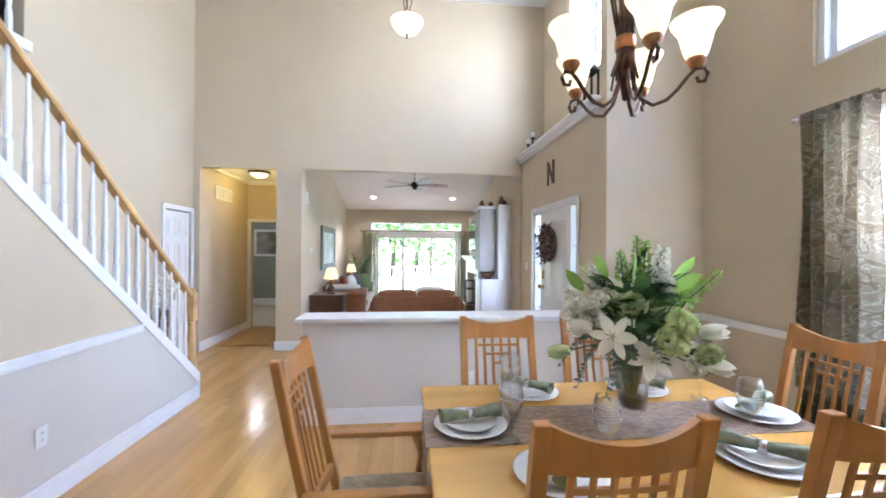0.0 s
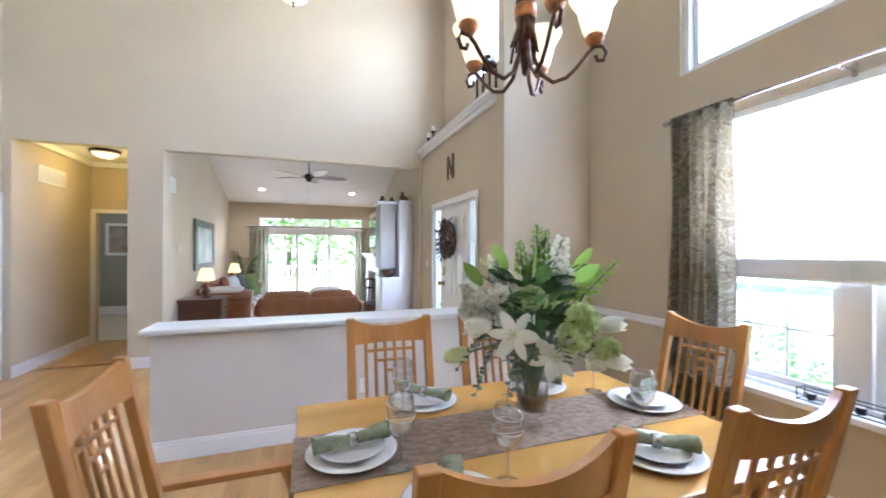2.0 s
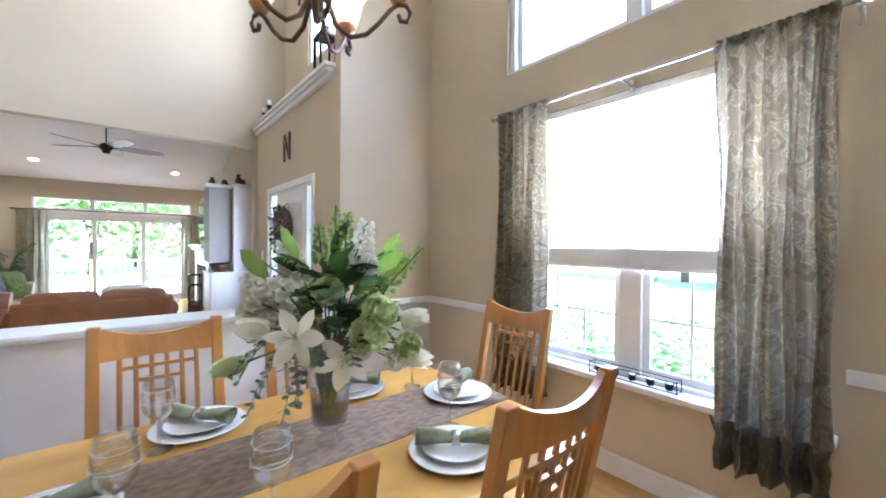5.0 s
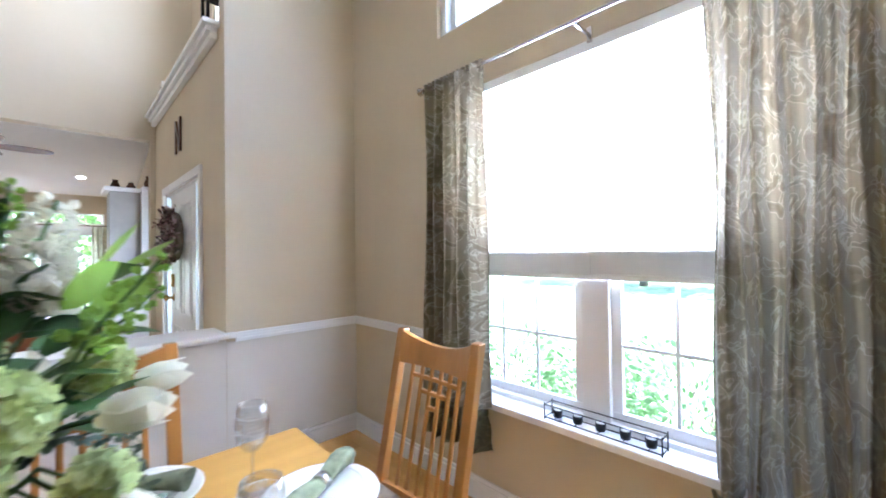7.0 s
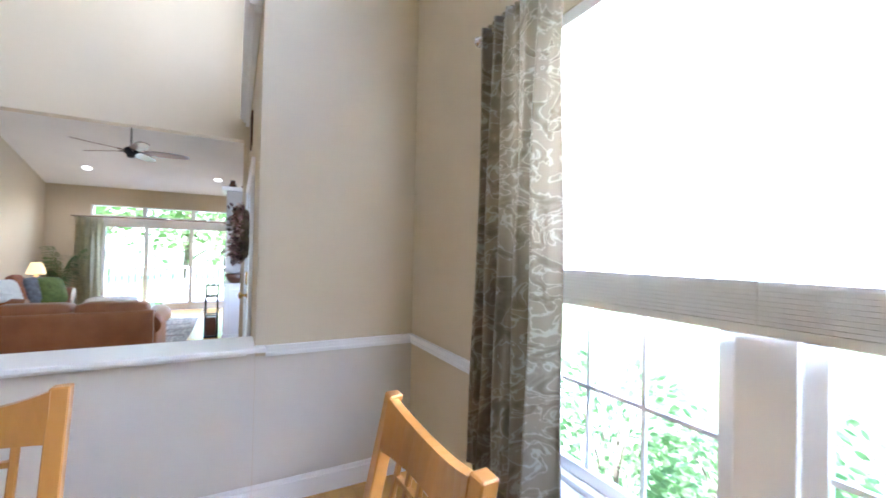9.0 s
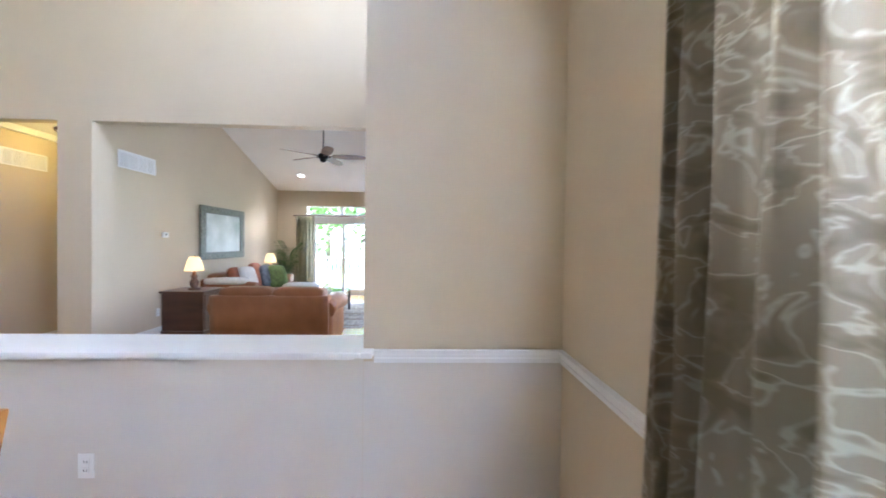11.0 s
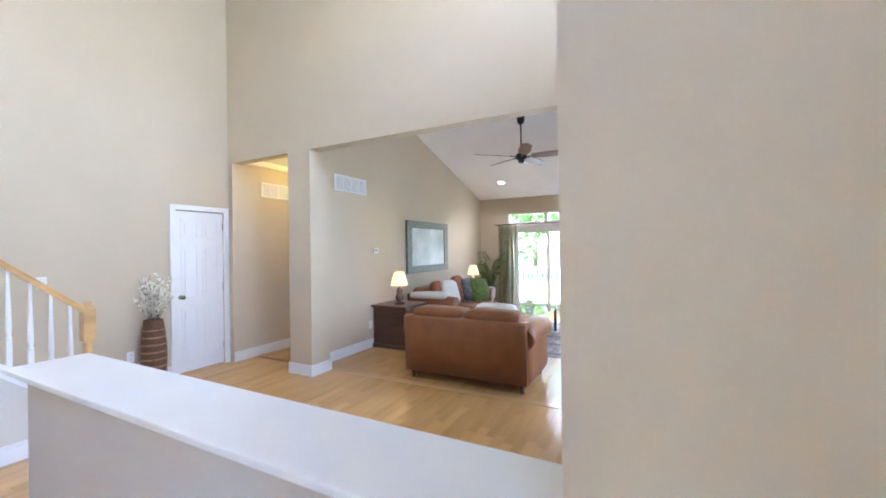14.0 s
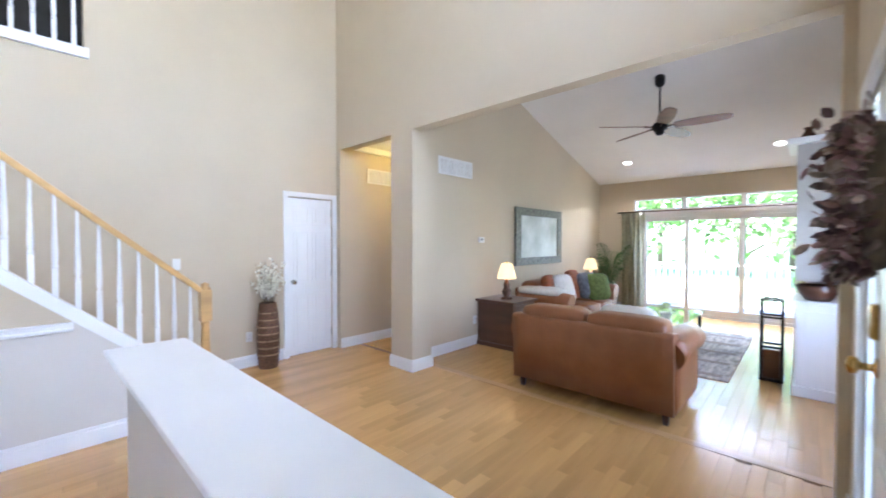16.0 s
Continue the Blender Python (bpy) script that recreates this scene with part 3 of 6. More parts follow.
CURT = curtain_material("sage_leaf_jacquard", (0.255, 0.215, 0.150), (0.40, 0.36, 0.275), (0.17, 0.135, 0.085))
CURT_HEM = curtain_material("olive_hem", (0.13, 0.115, 0.055), (0.2, 0.18, 0.1), (0.09, 0.08, 0.04))
CURT_PLAIN = mat("pale_sage_curtain", (0.46, 0.44, 0.32), 0.8, vary=0.2, scale=14)


see_through(CURT_PLAIN, 0.5, (0.66, 0.64, 0.48))


def drape(y0, y1, z0, z1, folds, amp, phase, nu=110, nz=26, axis="x", base=0.0):
    bm = bmesh.new()
    rows = []
    for j in range(nz + 1):
        v = j / nz
        z = z0 + (z1 - z0) * v
        row = []
        for i in range(nu + 1):
            u = i / nu
            spread = 1.0 - 0.05 * math.sin(math.pi * v)
            yy = (y0 + y1) / 2 + (u - 0.5) * (y1 - y0) * spread
            a = amp * (1.0 - 0.55 * v)
            off = a * math.sin(folds * 2 * math.pi * u + phase + 0.5 * math.sin(3 * v + u * 5)) + 0.3 * a * math.sin(folds * 4.7 * u * math.pi + 2 * phase)
            yy += 0.008 * math.sin(9 * v + 12 * u)
            row.append(bm.verts.new((base + off, yy, z) if axis == "x" else (yy, base + off, z)))
        rows.append(row)
    for a, b in zip(rows, rows[1:]):
        for i in range(nu):
            bm.faces.new((a[i], a[i + 1], b[i + 1], b[i])).smooth = True
    r = bmesh.ops.solidify(bm, geom=bm.faces[:], thickness=0.0015)
    return bm


def dining_curtain(y0, y1, folds, phase, label):
    c = thing("curtain", label, "curtain", "dining window curtains")
    part("panel", drape(y0, y1, 0.60, 2.41, folds, 0.056, phase, base=3.605), CURT, c)
    part("hem", drape(y0, y1, 0.375, 0.60, folds, 0.058, phase, nz=5, base=3.605), CURT_HEM, c, "olive hem band")
    part("heading", drape(y0, y1, 2.38, 2.43, folds * 3, 0.012, phase, nz=2, base=3.612), CURT, c)
    return c


dining_curtain(2.91, 3.36, 5, 0.6, "sage leaf-patterned curtain drawn to the far side of the window")
dining_curtain(1.50, 1.935, 5, 2.0, "sage leaf-patterned curtain gathered at the near side of the window")
rod = thing("curtain_rod", "slim brushed steel curtain rod with round finials", "curtain rod")
part("pole", tube([(3.62, 1.43, 2.405), (3.62, 3.40, 2.405)], 0.008, 10), STEEL, rod)
for yy, s in ((1.43, -1), (3.40, 1)):
    part("finial", lathe([(0.0, -0.02), (0.014, -0.015), (0.016, 0.0), (0.024, 0.008), (0.024, 0.016), (0, 0.02)], 14, Matrix.Translation((3.62, yy, 2.405)) @ Matrix.Rotation(radians(-90 * s), 4, "X")), STEEL, rod)
for yy in (1.455, 2.40, 3.385):
    part("bracket", mk((3.62, yy - 0.006, 2.385, 3.759, yy + 0.006, 2.397), (3.75, yy - 0.012, 2.36, 3.759, yy + 0.012, 2.43), bevel=0.002), STEEL, rod)

# candle rack on the stool
rack = thing("candle_rack", "black wire rack with five small votive candles on the window stool", "candle holder")
fr = bmesh.new()
for z in (0.632, 0.69):
    tube([(3.69, 2.11, z), (3.69, 2.62, z), (3.76, 2.62, z), (3.76, 2.11, z), (3.69, 2.11, z)], 0.003, 6, fr)
for yy in (2.11, 2.62):
    for xx in (3.69, 3.76):
        tube([(xx, yy, 0.623), (xx, yy, 0.70)], 0.003, 6, fr)
for yy in (2.16, 2.26, 2.365, 2.47, 2.57):
    tube([(3.69, yy, 0.632), (3.76, yy, 0.632)], 0.002, 6, fr)
part("frame", fr, BLACK, rack)
for yy in (2.16, 2.26, 2.365, 2.47, 2.57):
    part("votive", lathe([(0.0, 0), (0.02, 0.0), (0.024, 0.035), (0.021, 0.035), (0.019, 0.02), (0.0, 0.02)], 14, Matrix.Translation((3.725, yy, 0.635))), BLACK, rack)
    part("candle", lathe([(0.0, 0), (0.018, 0.0), (0.018, 0.018), (0.0, 0.018)], 12, Matrix.Translation((3.725, yy, 0.656))), CERAMIC, rack)

# ---- dining table ----
TX0, TX1, TY0, TY1, TZ = 1.045, 2.69, 2.03, 3.095, 0.757
table = thing("dining_table", "golden maple dining table with square legs, set for six", "table")
part("tabletop", mk((TX0, TY0, TZ - 0.032, TX1, TY1, TZ), bevel=0.01), TABLEWOOD, table)
for a in ((TX0 + 0.09, TY0 + 0.09, TX1 - 0.09, TY0 + 0.115), (TX0 + 0.09, TY1 - 0.115, TX1 - 0.09, TY1 - 0.09), (TX0 + 0.09, TY0 + 0.115, TX0 + 0.115, TY1 - 0.115), (TX1 - 0.115, TY0 + 0.115, TX1 - 0.09, TY1 - 0.115)):
    part("apron", mk((a[0], a[1], TZ - 0.12, a[2], a[3], TZ - 0.033), bevel=0.003), CHAIRWOOD, table)
for xx in (TX0 + 0.11, TX1 - 0.11):
    for yy in (TY0 + 0.11, TY1 - 0.11):
        part("leg", mk((xx - 0.035, yy - 0.035, 0.002, xx + 0.035, yy + 0.035, TZ - 0.033), bevel=0.006), CHAIRWOOD, table)
runner = thing("table_runner", "taupe woven runner down the middle of the table", "table runner")
part("cloth", mk((TX0 + 0.002, 2.42, TZ + 0.001, TX1 - 0.002, 2.765, TZ + 0.004)), RUNNER, runner)
part("drop", mk((TX0 - 0.008, 2.42, TZ - 0.20, TX0 - 0.004, 2.765, TZ + 0.004), (TX0 - 0.008, 2.42, TZ + 0.001, TX0 + 0.003, 2.765, TZ + 0.004)), RUNNER, runner)
part("drop", mk((TX1 + 0.004, 2.42, TZ - 0.20, TX1 + 0.008, 2.765, TZ + 0.004), (TX1 - 0.003, 2.42, TZ + 0.001, TX1 + 0.008, 2.765, TZ + 0.004)), RUNNER, runner)


# ---- dining chairs ----
def curved_board(x0, x1, y, z0, z1, t, bow=0.03, dip=0.0, lean=0.0, n=10, crown=0.0):
    bm = bmesh.new()
    rings = []
    for i in range(n + 1):
        u = i / n
        x = x0 + (x1 - x0) * u
        c = 4 * u * (1 - u)
        yy = y - bow * c
        zt = z1 - dip * c
        rings.append([bm.verts.new(p) for p in ((x, yy - t / 2, z0), (x, yy + t / 2, z0), (x, yy + t / 2 - lean, zt), (x, yy - t / 2 - lean, zt))])
    for a, b in zip(rings, rings[1:]):
        for k in range(4):
            bm.faces.new((a[k], a[(k + 1) % 4], b[(k + 1) % 4], b[k]))
    bm.faces.new(rings[0][::-1]), bm.faces.new(rings[-1])
    return bm


def ybk(z):
    """How far the back leans at height z."""
    return -0.20 - max(0.0, z - 0.44) * 0.21


def leaning(x0, x1, z0, z1, t, off=0.0, bow=0.0, bm=None):
    bm = bm or bmesh.new()
    v = []
    for z in (z0, z1):
        yc = ybk(z) + off
        v.append([bm.verts.new(p) for p in ((x0, yc - t / 2, z), (x1, yc - t / 2, z), (x1, yc + t / 2, z), (x0, yc + t / 2, z))])
    bm.faces.new(v[0][::-1]), bm.faces.new(v[1])
    for k in range(4):
        bm.faces.new((v[0][k], v[0][(k + 1) % 4], v[1][(k + 1) % 4], v[1][k]))
    bmesh.ops.bevel(bm, geom=[e for e in bm.edges if e.verts[0] in v[0] + v[1] and e.verts[1] in v[0] + v[1]], offset=0.003, segments=1, affect="EDGES")
    return bm


CUSHION = mat("beige_seat_fabric", (0.42, 0.35, 0.25), 0.9, vary=0.15, scale=30, bump=0.1, fine=300)


def dining_chair(arms=False):
    c = thing("dining_armchair" if arms else "dining_chair", "honey maple mission-style dining armchair with lattice back and padded seat" if arms else "honey maple mission-style dining chair with lattice back", "chair", "chairs round the table")
    H = 1.112
    for s in (-1, 1):
        p = leaning(s * 0.2 - 0.02, s * 0.2 + 0.02, 0.44, H, 0.034)
        part("back_post", p, CHAIRWOOD, c)
        part("back_leg", mk((s * 0.2 - 0.02, -0.217, 0.002, s * 0.2 + 0.02, -0.183, 0.44), bevel=0.003), CHAIRWOOD, c)
        part("front_leg", mk((s * 0.205 - 0.02, 0.19, 0.002, s * 0.205 + 0.02, 0.23, 0.43), bevel=0.003), CHAIRWOOD, c)
        part("side_rail", mk((s * 0.2 - 0.011, -0.18, 0.37, s * 0.2 + 0.011, 0.19, 0.43), bevel=0.002), CHAIRWOOD, c)
        part("stretcher", mk((s * 0.2 - 0.009, -0.18, 0.17, s * 0.2 + 0.009, 0.19, 0.20), bevel=0.002), CHAIRWOOD, c)
    part("crest_rail", curved_board(-0.185, 0.185, ybk(0.985) + 0.004, 0.985, 1.106, 0.022, bow=0.028, dip=0.042, lean=0.02), CHAIRWOOD, c)
    part("lower_rail", curved_board(-0.185, 0.185, ybk(0.52), 0.50, 0.55, 0.02, bow=0.02), CHAIRWOOD, c)
    for i in range(6):
        x = -0.125 + i * 0.05
        bowd = -0.024 * (1 - (x / 0.2) ** 2)
        part("slat", leaning(x - 0.0085, x + 0.0085, 0.54, 0.99, 0.012, off=bowd), CHAIRWOOD, c)
    for k, (z, w) in enumerate(((0.945, 0.125), (0.895, 0.075), (0.845, 0.025))):
        part("lattice_bar", curved_board(-w, w, ybk(z) - 0.024 + (0.007 if w > 0.1 else 0.001), z - 0.007, z + 0.007, 0.013, bow=0.006 if w > 0.1 else 0.001), CHAIRWOOD, c)
    part("front_rail", mk((-0.185, 0.20, 0.37, 0.185, 0.222, 0.43), bevel=0.002), CHAIRWOOD, c)
    part("rear_rail", mk((-0.18, -0.21, 0.37, 0.18, -0.19, 0.43), bevel=0.002), CHAIRWOOD, c)
    part("seat", mk((-0.215, -0.178, 0.432, 0.215, 0.24, 0.475), bevel=0.015), CUSHION, c, "padded beige seat")
    if arms:
        for s in (-1, 1):
            a = bmesh.new()
            box(a, s * 0.235 - 0.025, -0.24, 0.640, s * 0.235 + 0.025, 0.20, 0.664, bevel=0.006)
            part("armrest", a, CHAIRWOOD, c)
            part("arm_post", tube([(s * 0.235, 0.15, 0.64), (s * 0.232, 0.18, 0.56), (s * 0.225, 0.17, 0.48), (s * 0.215, 0.17, 0.42)], 0.017, 8), CHAIRWOOD, c)
    return c


def chair_pose(topx, topy, yaw):
    off = Matrix.Rotation(radians(yaw), 4, "Z") @ Vector((0, ybk(1.12), 0))
    return Matrix.Translation((topx - off.x, topy - off.y, 0)) @ Matrix.Rotation(radians(yaw), 4, "Z")


ch = dining_chair()
ch.matrix_world = chair_pose(1.46, 1.808, 0)
copy_thing(ch, chair_pose(2.178, 1.806, 0))
copy_thing(ch, chair_pose(1.495, 3.235, 180))
copy_thing(ch, chair_pose(2.115, 3.265, 180))
copy_thing(ch, chair_pose(3.05, 2.675, 90))
arm = dining_chair(True)
arm.matrix_world = chair_pose(0.51, 2.56, -90)

# ---- place settings ----
PLATE = [(0.0, 0.0), (0.075, 0.0), (0.09, 0.004), (0.135, 0.016), (0.137, 0.019), (0.13, 0.019), (0.088, 0.008), (0.0, 0.006)]
CHARGER = [(r * 1.12, z) for r, z in PLATE]


def setting(x, y, yaw, big=True):
    base = Matrix.Translation((x, y, TZ + (0.005 if 2.42 < y < 2.765 else 0.001)))
    a = thing("dinner_plate", "white glazed dinner plate on the table", "plate", "dinner plates", at=base)
    part("dish", lathe(CHARGER, 36), CERAMIC, a)
    b = thing("salad_plate", "smaller white plate stacked on a dinner plate", "plate", "salad plates", at=base @ Matrix.Translation((0, 0, 0.012)))
    part("dish", lathe([(r * 0.82, z) for r, z in PLATE], 36), CERAMIC, b)
    n = thing("napkin", "rolled sage linen napkin in a silver ring", "napkin", "rolled napkins", at=base @ Matrix.Translation((0, 0, 0.036)) @ Matrix.Rotation(radians(yaw), 4, "Z"))
    bm = bmesh.new()
    rings = []
    rng = random.Random(int(x * 100 + y * 10))
    N = 22
    for i in range(N + 1):
        u = i / N
        r = 0.016 + 0.014 * abs(2 * u - 1) ** 0.8
        px = -0.13 + 0.26 * u
        pz = r - 0.006 - 0.012 * max(0, abs(2 * u - 1) - 0.75)
        ring = []
        for k in range(16):
            ang = 2 * math.pi * k / 16
            rr = r * (1 + 0.13 * math.sin(3 * ang + 5 * u + x) + 0.06 * rng.uniform(-1, 1))
            ring.append(bm.verts.new((px, rr * 1.15 * math.cos(ang), pz + rr * 0.85 * math.sin(ang))))
        rings.append(ring)
    for a1, b1 in zip(rings, rings[1:]):
        for k in range(16):
            bm.faces.new((a1[k], a1[(k + 1) % 16], b1[(k + 1) % 16], b1[k])).smooth = True
    for ring, s in ((rings[0], 1), (rings[-1], -1)):
        c0 = sum((v.co for v in ring), Vector()) / 16
        inner = [bm.verts.new(c0 + (v.co - c0) * 0.55 + Vector((0.02 * s, 0, 0))) for v in ring]
        for k in range(16):
            bm.faces.new((ring[k], ring[(k + 1) % 16], inner[(k + 1) % 16], inner[k]))
        bm.faces.new(inner)
    part("cloth", bm, NAPKIN, n)
    part("napkin_ring", lathe([(0.022, -0.014), (0.024, -0.014), (0.0245, 0), (0.024, 0.014), (0.022, 0.014)], 20, Matrix.Translation((0, 0, 0.012)) @ Matrix.Rotation(radians(90), 4, "Y")), STEEL, n, "silver napkin ring")


for x, y, yaw in ((1.23, 2.58, 8), (1.595, 2.942, -50), (2.19, 2.94, -40), (2.54, 2.595, 30), (2.215, 2.235, -38), (1.465, 2.205, 75)):
    setting(x, y, yaw)


def wine_glass(x, y):
    g = thing("wine_glass", "clear stemmed wine glass with etched bands", "glass", "wine glasses", at=Matrix.Translation((x, y, TZ + (0.005 if 2.42 < y < 2.765 else 0.001))) @ Matrix.Scale(1.15, 4))
    part("bowl", lathe([(0.004, 0.085), (0.02, 0.092), (0.036, 0.115), (0.041, 0.145), (0.038, 0.18), (0.033, 0.205), (0.032, 0.205), (0.037, 0.18), (0.0395, 0.145), (0.0345, 0.116), (0.018, 0.095), (0.0, 0.092)], 28), GLASS, g)
    part("stem", lathe([(0.034, 0.0), (0.034, 0.002), (0.012, 0.006), (0.004, 0.012), (0.0035, 0.085)], 20), GLASS, g)
    for tilt, zz in ((12, 0.148), (-16, 0.138), (6, 0.180)):
        rr = 0.0412 if zz < 0.17 else 0.0388
        turn = Matrix.Translation((0, 0, zz)) @ Matrix.Rotation(radians(tilt), 4, "X")
        part("etched_band", tube([turn @ Vector((rr * math.cos(2 * math.pi * k / 28), rr * math.sin(2 * math.pi * k / 28), 0)) for k in range(29)], 0.0005, 5), PLASTIC, g)


for x, y in ((1.368, 2.445), (1.47, 2.84), (1.655, 2.26), (2.315, 2.385), (2.435, 2.80)):
    wine_glass(x, y)

# ---- bouquet ----
def frame_to(direction, roll=0.0):
    return Vector(direction).to_track_quat("Z", "Y").to_matrix().to_4x4() @ Matrix.Rotation(roll, 4, "Z")


def leaf_mesh(bm, m, length, width, curl=0.25, n=5):
    """A pointed leaf along local z, folded along its midrib."""
    rows = []
    for i in range(n + 1):
        u = i / n
        w = width * math.sin(math.pi * min(1, u * 0.92 + 0.06)) ** 0.8 * (1 if i < n else 0.05)
        y = curl * length * u * u
        z = length * u
        rows.append([bm.verts.new(m @ Vector(p)) for p in ((-w / 2, y + 0.12 * w, z), (0, y, z), (w / 2, y + 0.12 * w, z))])
    for a, b in zip(rows, rows[1:]):
        for k in range(2):
            bm.faces.new((a[k], a[k + 1], b[k + 1], b[k])).smooth = True


VX, VY, VZ = 1.925, 2.555, TZ + 0.004
R2, F2 = Vector((0.845, -0.534, 0)), Vector((0.534, 0.845, 0))


def bq(r, f, z):
    return R2 * r + F2 * f + Vector((0, 0, z))


bouquet = thing("flower_arrangement", "white lilies, tulips and green blooms in a clear glass vase", "flowers", at=Matrix.Translation((VX, VY, VZ)) @ Matrix.Scale(1.0, 4))
part("vase", lathe([(0.0, 0.0), (0.045, 0.0), (0.047, 0.008), (0.025, 0.03), (0.028, 0.04), (0.058, 0.07), (0.062, 0.11), (0.066, 0.18), (0.078, 0.25), (0.076, 0.25), (0.063, 0.18), (0.059, 0.11), (0.054, 0.073), (0.0, 0.055)], 32), GLASS, bouquet, "clear footed glass vase")
MOSS = mat("dark_stems_in_water", (0.035, 0.04, 0.02), 0.3, vary=0.4, scale=30)
part("water", lathe([(0.0, 0.058), (0.05, 0.074), (0.056, 0.11), (0.058, 0.13), (0.0, 0.13)], 24), MOSS, bouquet, "dark water and pebbles")
rng = random.Random(11)
TIPS = []
stem = bmesh.new()


def stem_to(tip, r=0.003):
    base = Vector((rng.uniform(-0.03, 0.03), rng.uniform(-0.03, 0.03), 0.08))
    neck = Vector((tip.x * 0.12 + rng.uniform(-0.02, 0.02), tip.y * 0.12 + rng.uniform(-0.02, 0.02), 0.26))
    mid = neck.lerp(tip, 0.55) + Vector((0, 0, 0.05))
    tube([base, neck, mid, tip], r, 5, stem)
    return (tip - mid).normalized()


def lily(tip, aim, size=0.10):
    ob = bmesh.new()
    m = Matrix.Translation(tip) @ frame_to(aim, rng.uniform(0, 1))
    for k in range(6):
        pm = m @ Matrix.Rotation(k * math.pi / 3, 4, "Z") @ Matrix.Rotation(radians(58 if k % 2 else 66), 4, "X")
        leaf_mesh(ob, pm @ Matrix.Rotation(math.pi, 4, "Z"), size, size * (0.52 if k % 2 else 0.40), 0.22, 6)
    part("lily", ob, PETAL, bouquet, "open white lily")
    st = bmesh.new()
    for k in range(6):
        a = k * math.pi / 3 + 0.4
        tube([m @ Vector((0, 0, 0.005)), m @ Vector((0.02 * math.cos(a), 0.02 * math.sin(a), size * 0.55))], 0.002, 5, st)
    part("stamen_tuft", st, PETAL_G, bouquet)


def tulip(tip, aim, size=0.075, material=PETAL):
    m = Matrix.Translation(tip) @ frame_to(aim, rng.uniform(0, 3))
    k = size / 0.09
    ob = lathe([(0.0, 0.0), (0.016 * k, 0.004 * k), (0.027 * k, 0.022 * k), (0.030 * k, 0.045 * k), (0.025 * k, 0.068 * k), (0.012 * k, 0.082 * k), (0.0, 0.07 * k)], 14, m)
    for q in range(6):
        pm = m @ Matrix.Rotation(q * math.pi / 3, 4, "Z") @ Matrix.Translation((0, -0.024 * k, 0.004 * k)) @ Matrix.Rotation(radians(4 + 5 * (q % 2)), 4, "X")
        leaf_mesh(ob, pm, size * rng.uniform(0.95, 1.08), size * 0.5, 0.16, 5)
    part("tulip", ob, material, bouquet)


def cluster(tip, radius, count, material, name, leafy=0.024):
    ob = bmesh.new()
    for k in range(count):
        d = Vector((rng.gauss(0, 1), rng.gauss(0, 1), rng.gauss(0, 1))).normalized()
        pm = Matrix.Translation(tip + d * radius * rng.uniform(0.7, 1.0)) @ frame_to(d + Vector((rng.gauss(0, 0.3), rng.gauss(0, 0.3), rng.gauss(0, 0.3))), rng.uniform(0, 6))
        for q in range(4):
            leaf_mesh(ob, pm @ Matrix.Rotation(q * math.pi / 2, 4, "Z") @ Matrix.Rotation(radians(62), 4, "X"), leafy, leafy * 0.85, 0.1, 3)
    part(name, ob, material, bouquet)


def spike(tip, aim, length, radius, count, material, name, size=0.022):
    ob = bmesh.new()
    aim = Vector(aim).normalized()
    for k in range(count):
        u = k / count
        a = k * 2.4
        side = frame_to(aim) @ Vector((math.cos(a), math.sin(a), 0.35))
        p = tip - aim * length * (1 - u) + side * radius * (1.05 - u * 0.75)
        pm = Matrix.Translation(p) @ frame_to(side, a)
        for q in range(4):
            leaf_mesh(ob, pm @ Matrix.Rotation(q * math.pi / 2, 4, "Z") @ Matrix.Rotation(radians(40), 4, "X"), size * (1.1 - 0.5 * u), size * 0.9 * (1.1 - 0.5 * u), 0.3, 3)
    part(name, ob, material, bouquet)


for r, f, z, s in ((-0.06, -0.20, 0.40, 0.095), (0.07, -0.19, 0.33, 0.09), (-0.22, -0.02, 0.42, 0.085), (0.02, 0.18, 0.38, 0.11)):
    tip = bq(r, f, z)
    stem_to(tip)
    lily(tip, (R2 * r * 0.6 + F2 * (f - 0.05)).normalized() + Vector((0, 0, 0.25)), s)
for r, f, z, mt in ((0.235, -0.06, 0.42, PETAL), (0.24, -0.11, 0.32, PETAL), (-0.15, -0.16, 0.42, PETAL), (0.16, 0.17, 0.40, PETAL), (-0.2, 0.2, 0.4, PETAL), (-0.24, -0.08, 0.30, PETAL_G)):
    tip = bq(r, f, z)
    d = stem_to(tip, 0.004)
    tulip(tip, d + R2 * (0.4 if r > 0 else -0.4), 0.092, mt)
for r, f, z, rad in ((0.17, -0.15, 0.46, 0.05), (0.14, -0.18, 0.40, 0.05), (0.26, -0.12, 0.35, 0.035), (0.10, 0.16, 0.44, 0.05), (-0.08, 0.12, 0.48, 0.045), (0.0, -0.05, 0.52, 0.04)):
    tip = bq(r, f, z)
    stem_to(tip)
    cluster(tip, rad * 1.05, 150, PETAL_G, "green_bloom", 0.018)
for r, f, z, rad in ((-0.20, -0.12, 0.50, 0.04), (-0.26, 0.0, 0.45, 0.04), (-0.12, -0.14, 0.54, 0.04), (0.13, 0.0, 0.60, 0.035), (0.02, 0.12, 0.60, 0.04), (-0.22, -0.1, 0.40, 0.035), (0.22, -0.1, 0.30, 0.035)):
    tip = bq(r, f, z)
    stem_to(tip)
    cluster(tip, rad * 0.75, 36, PETAL, "white_bloom", 0.020)
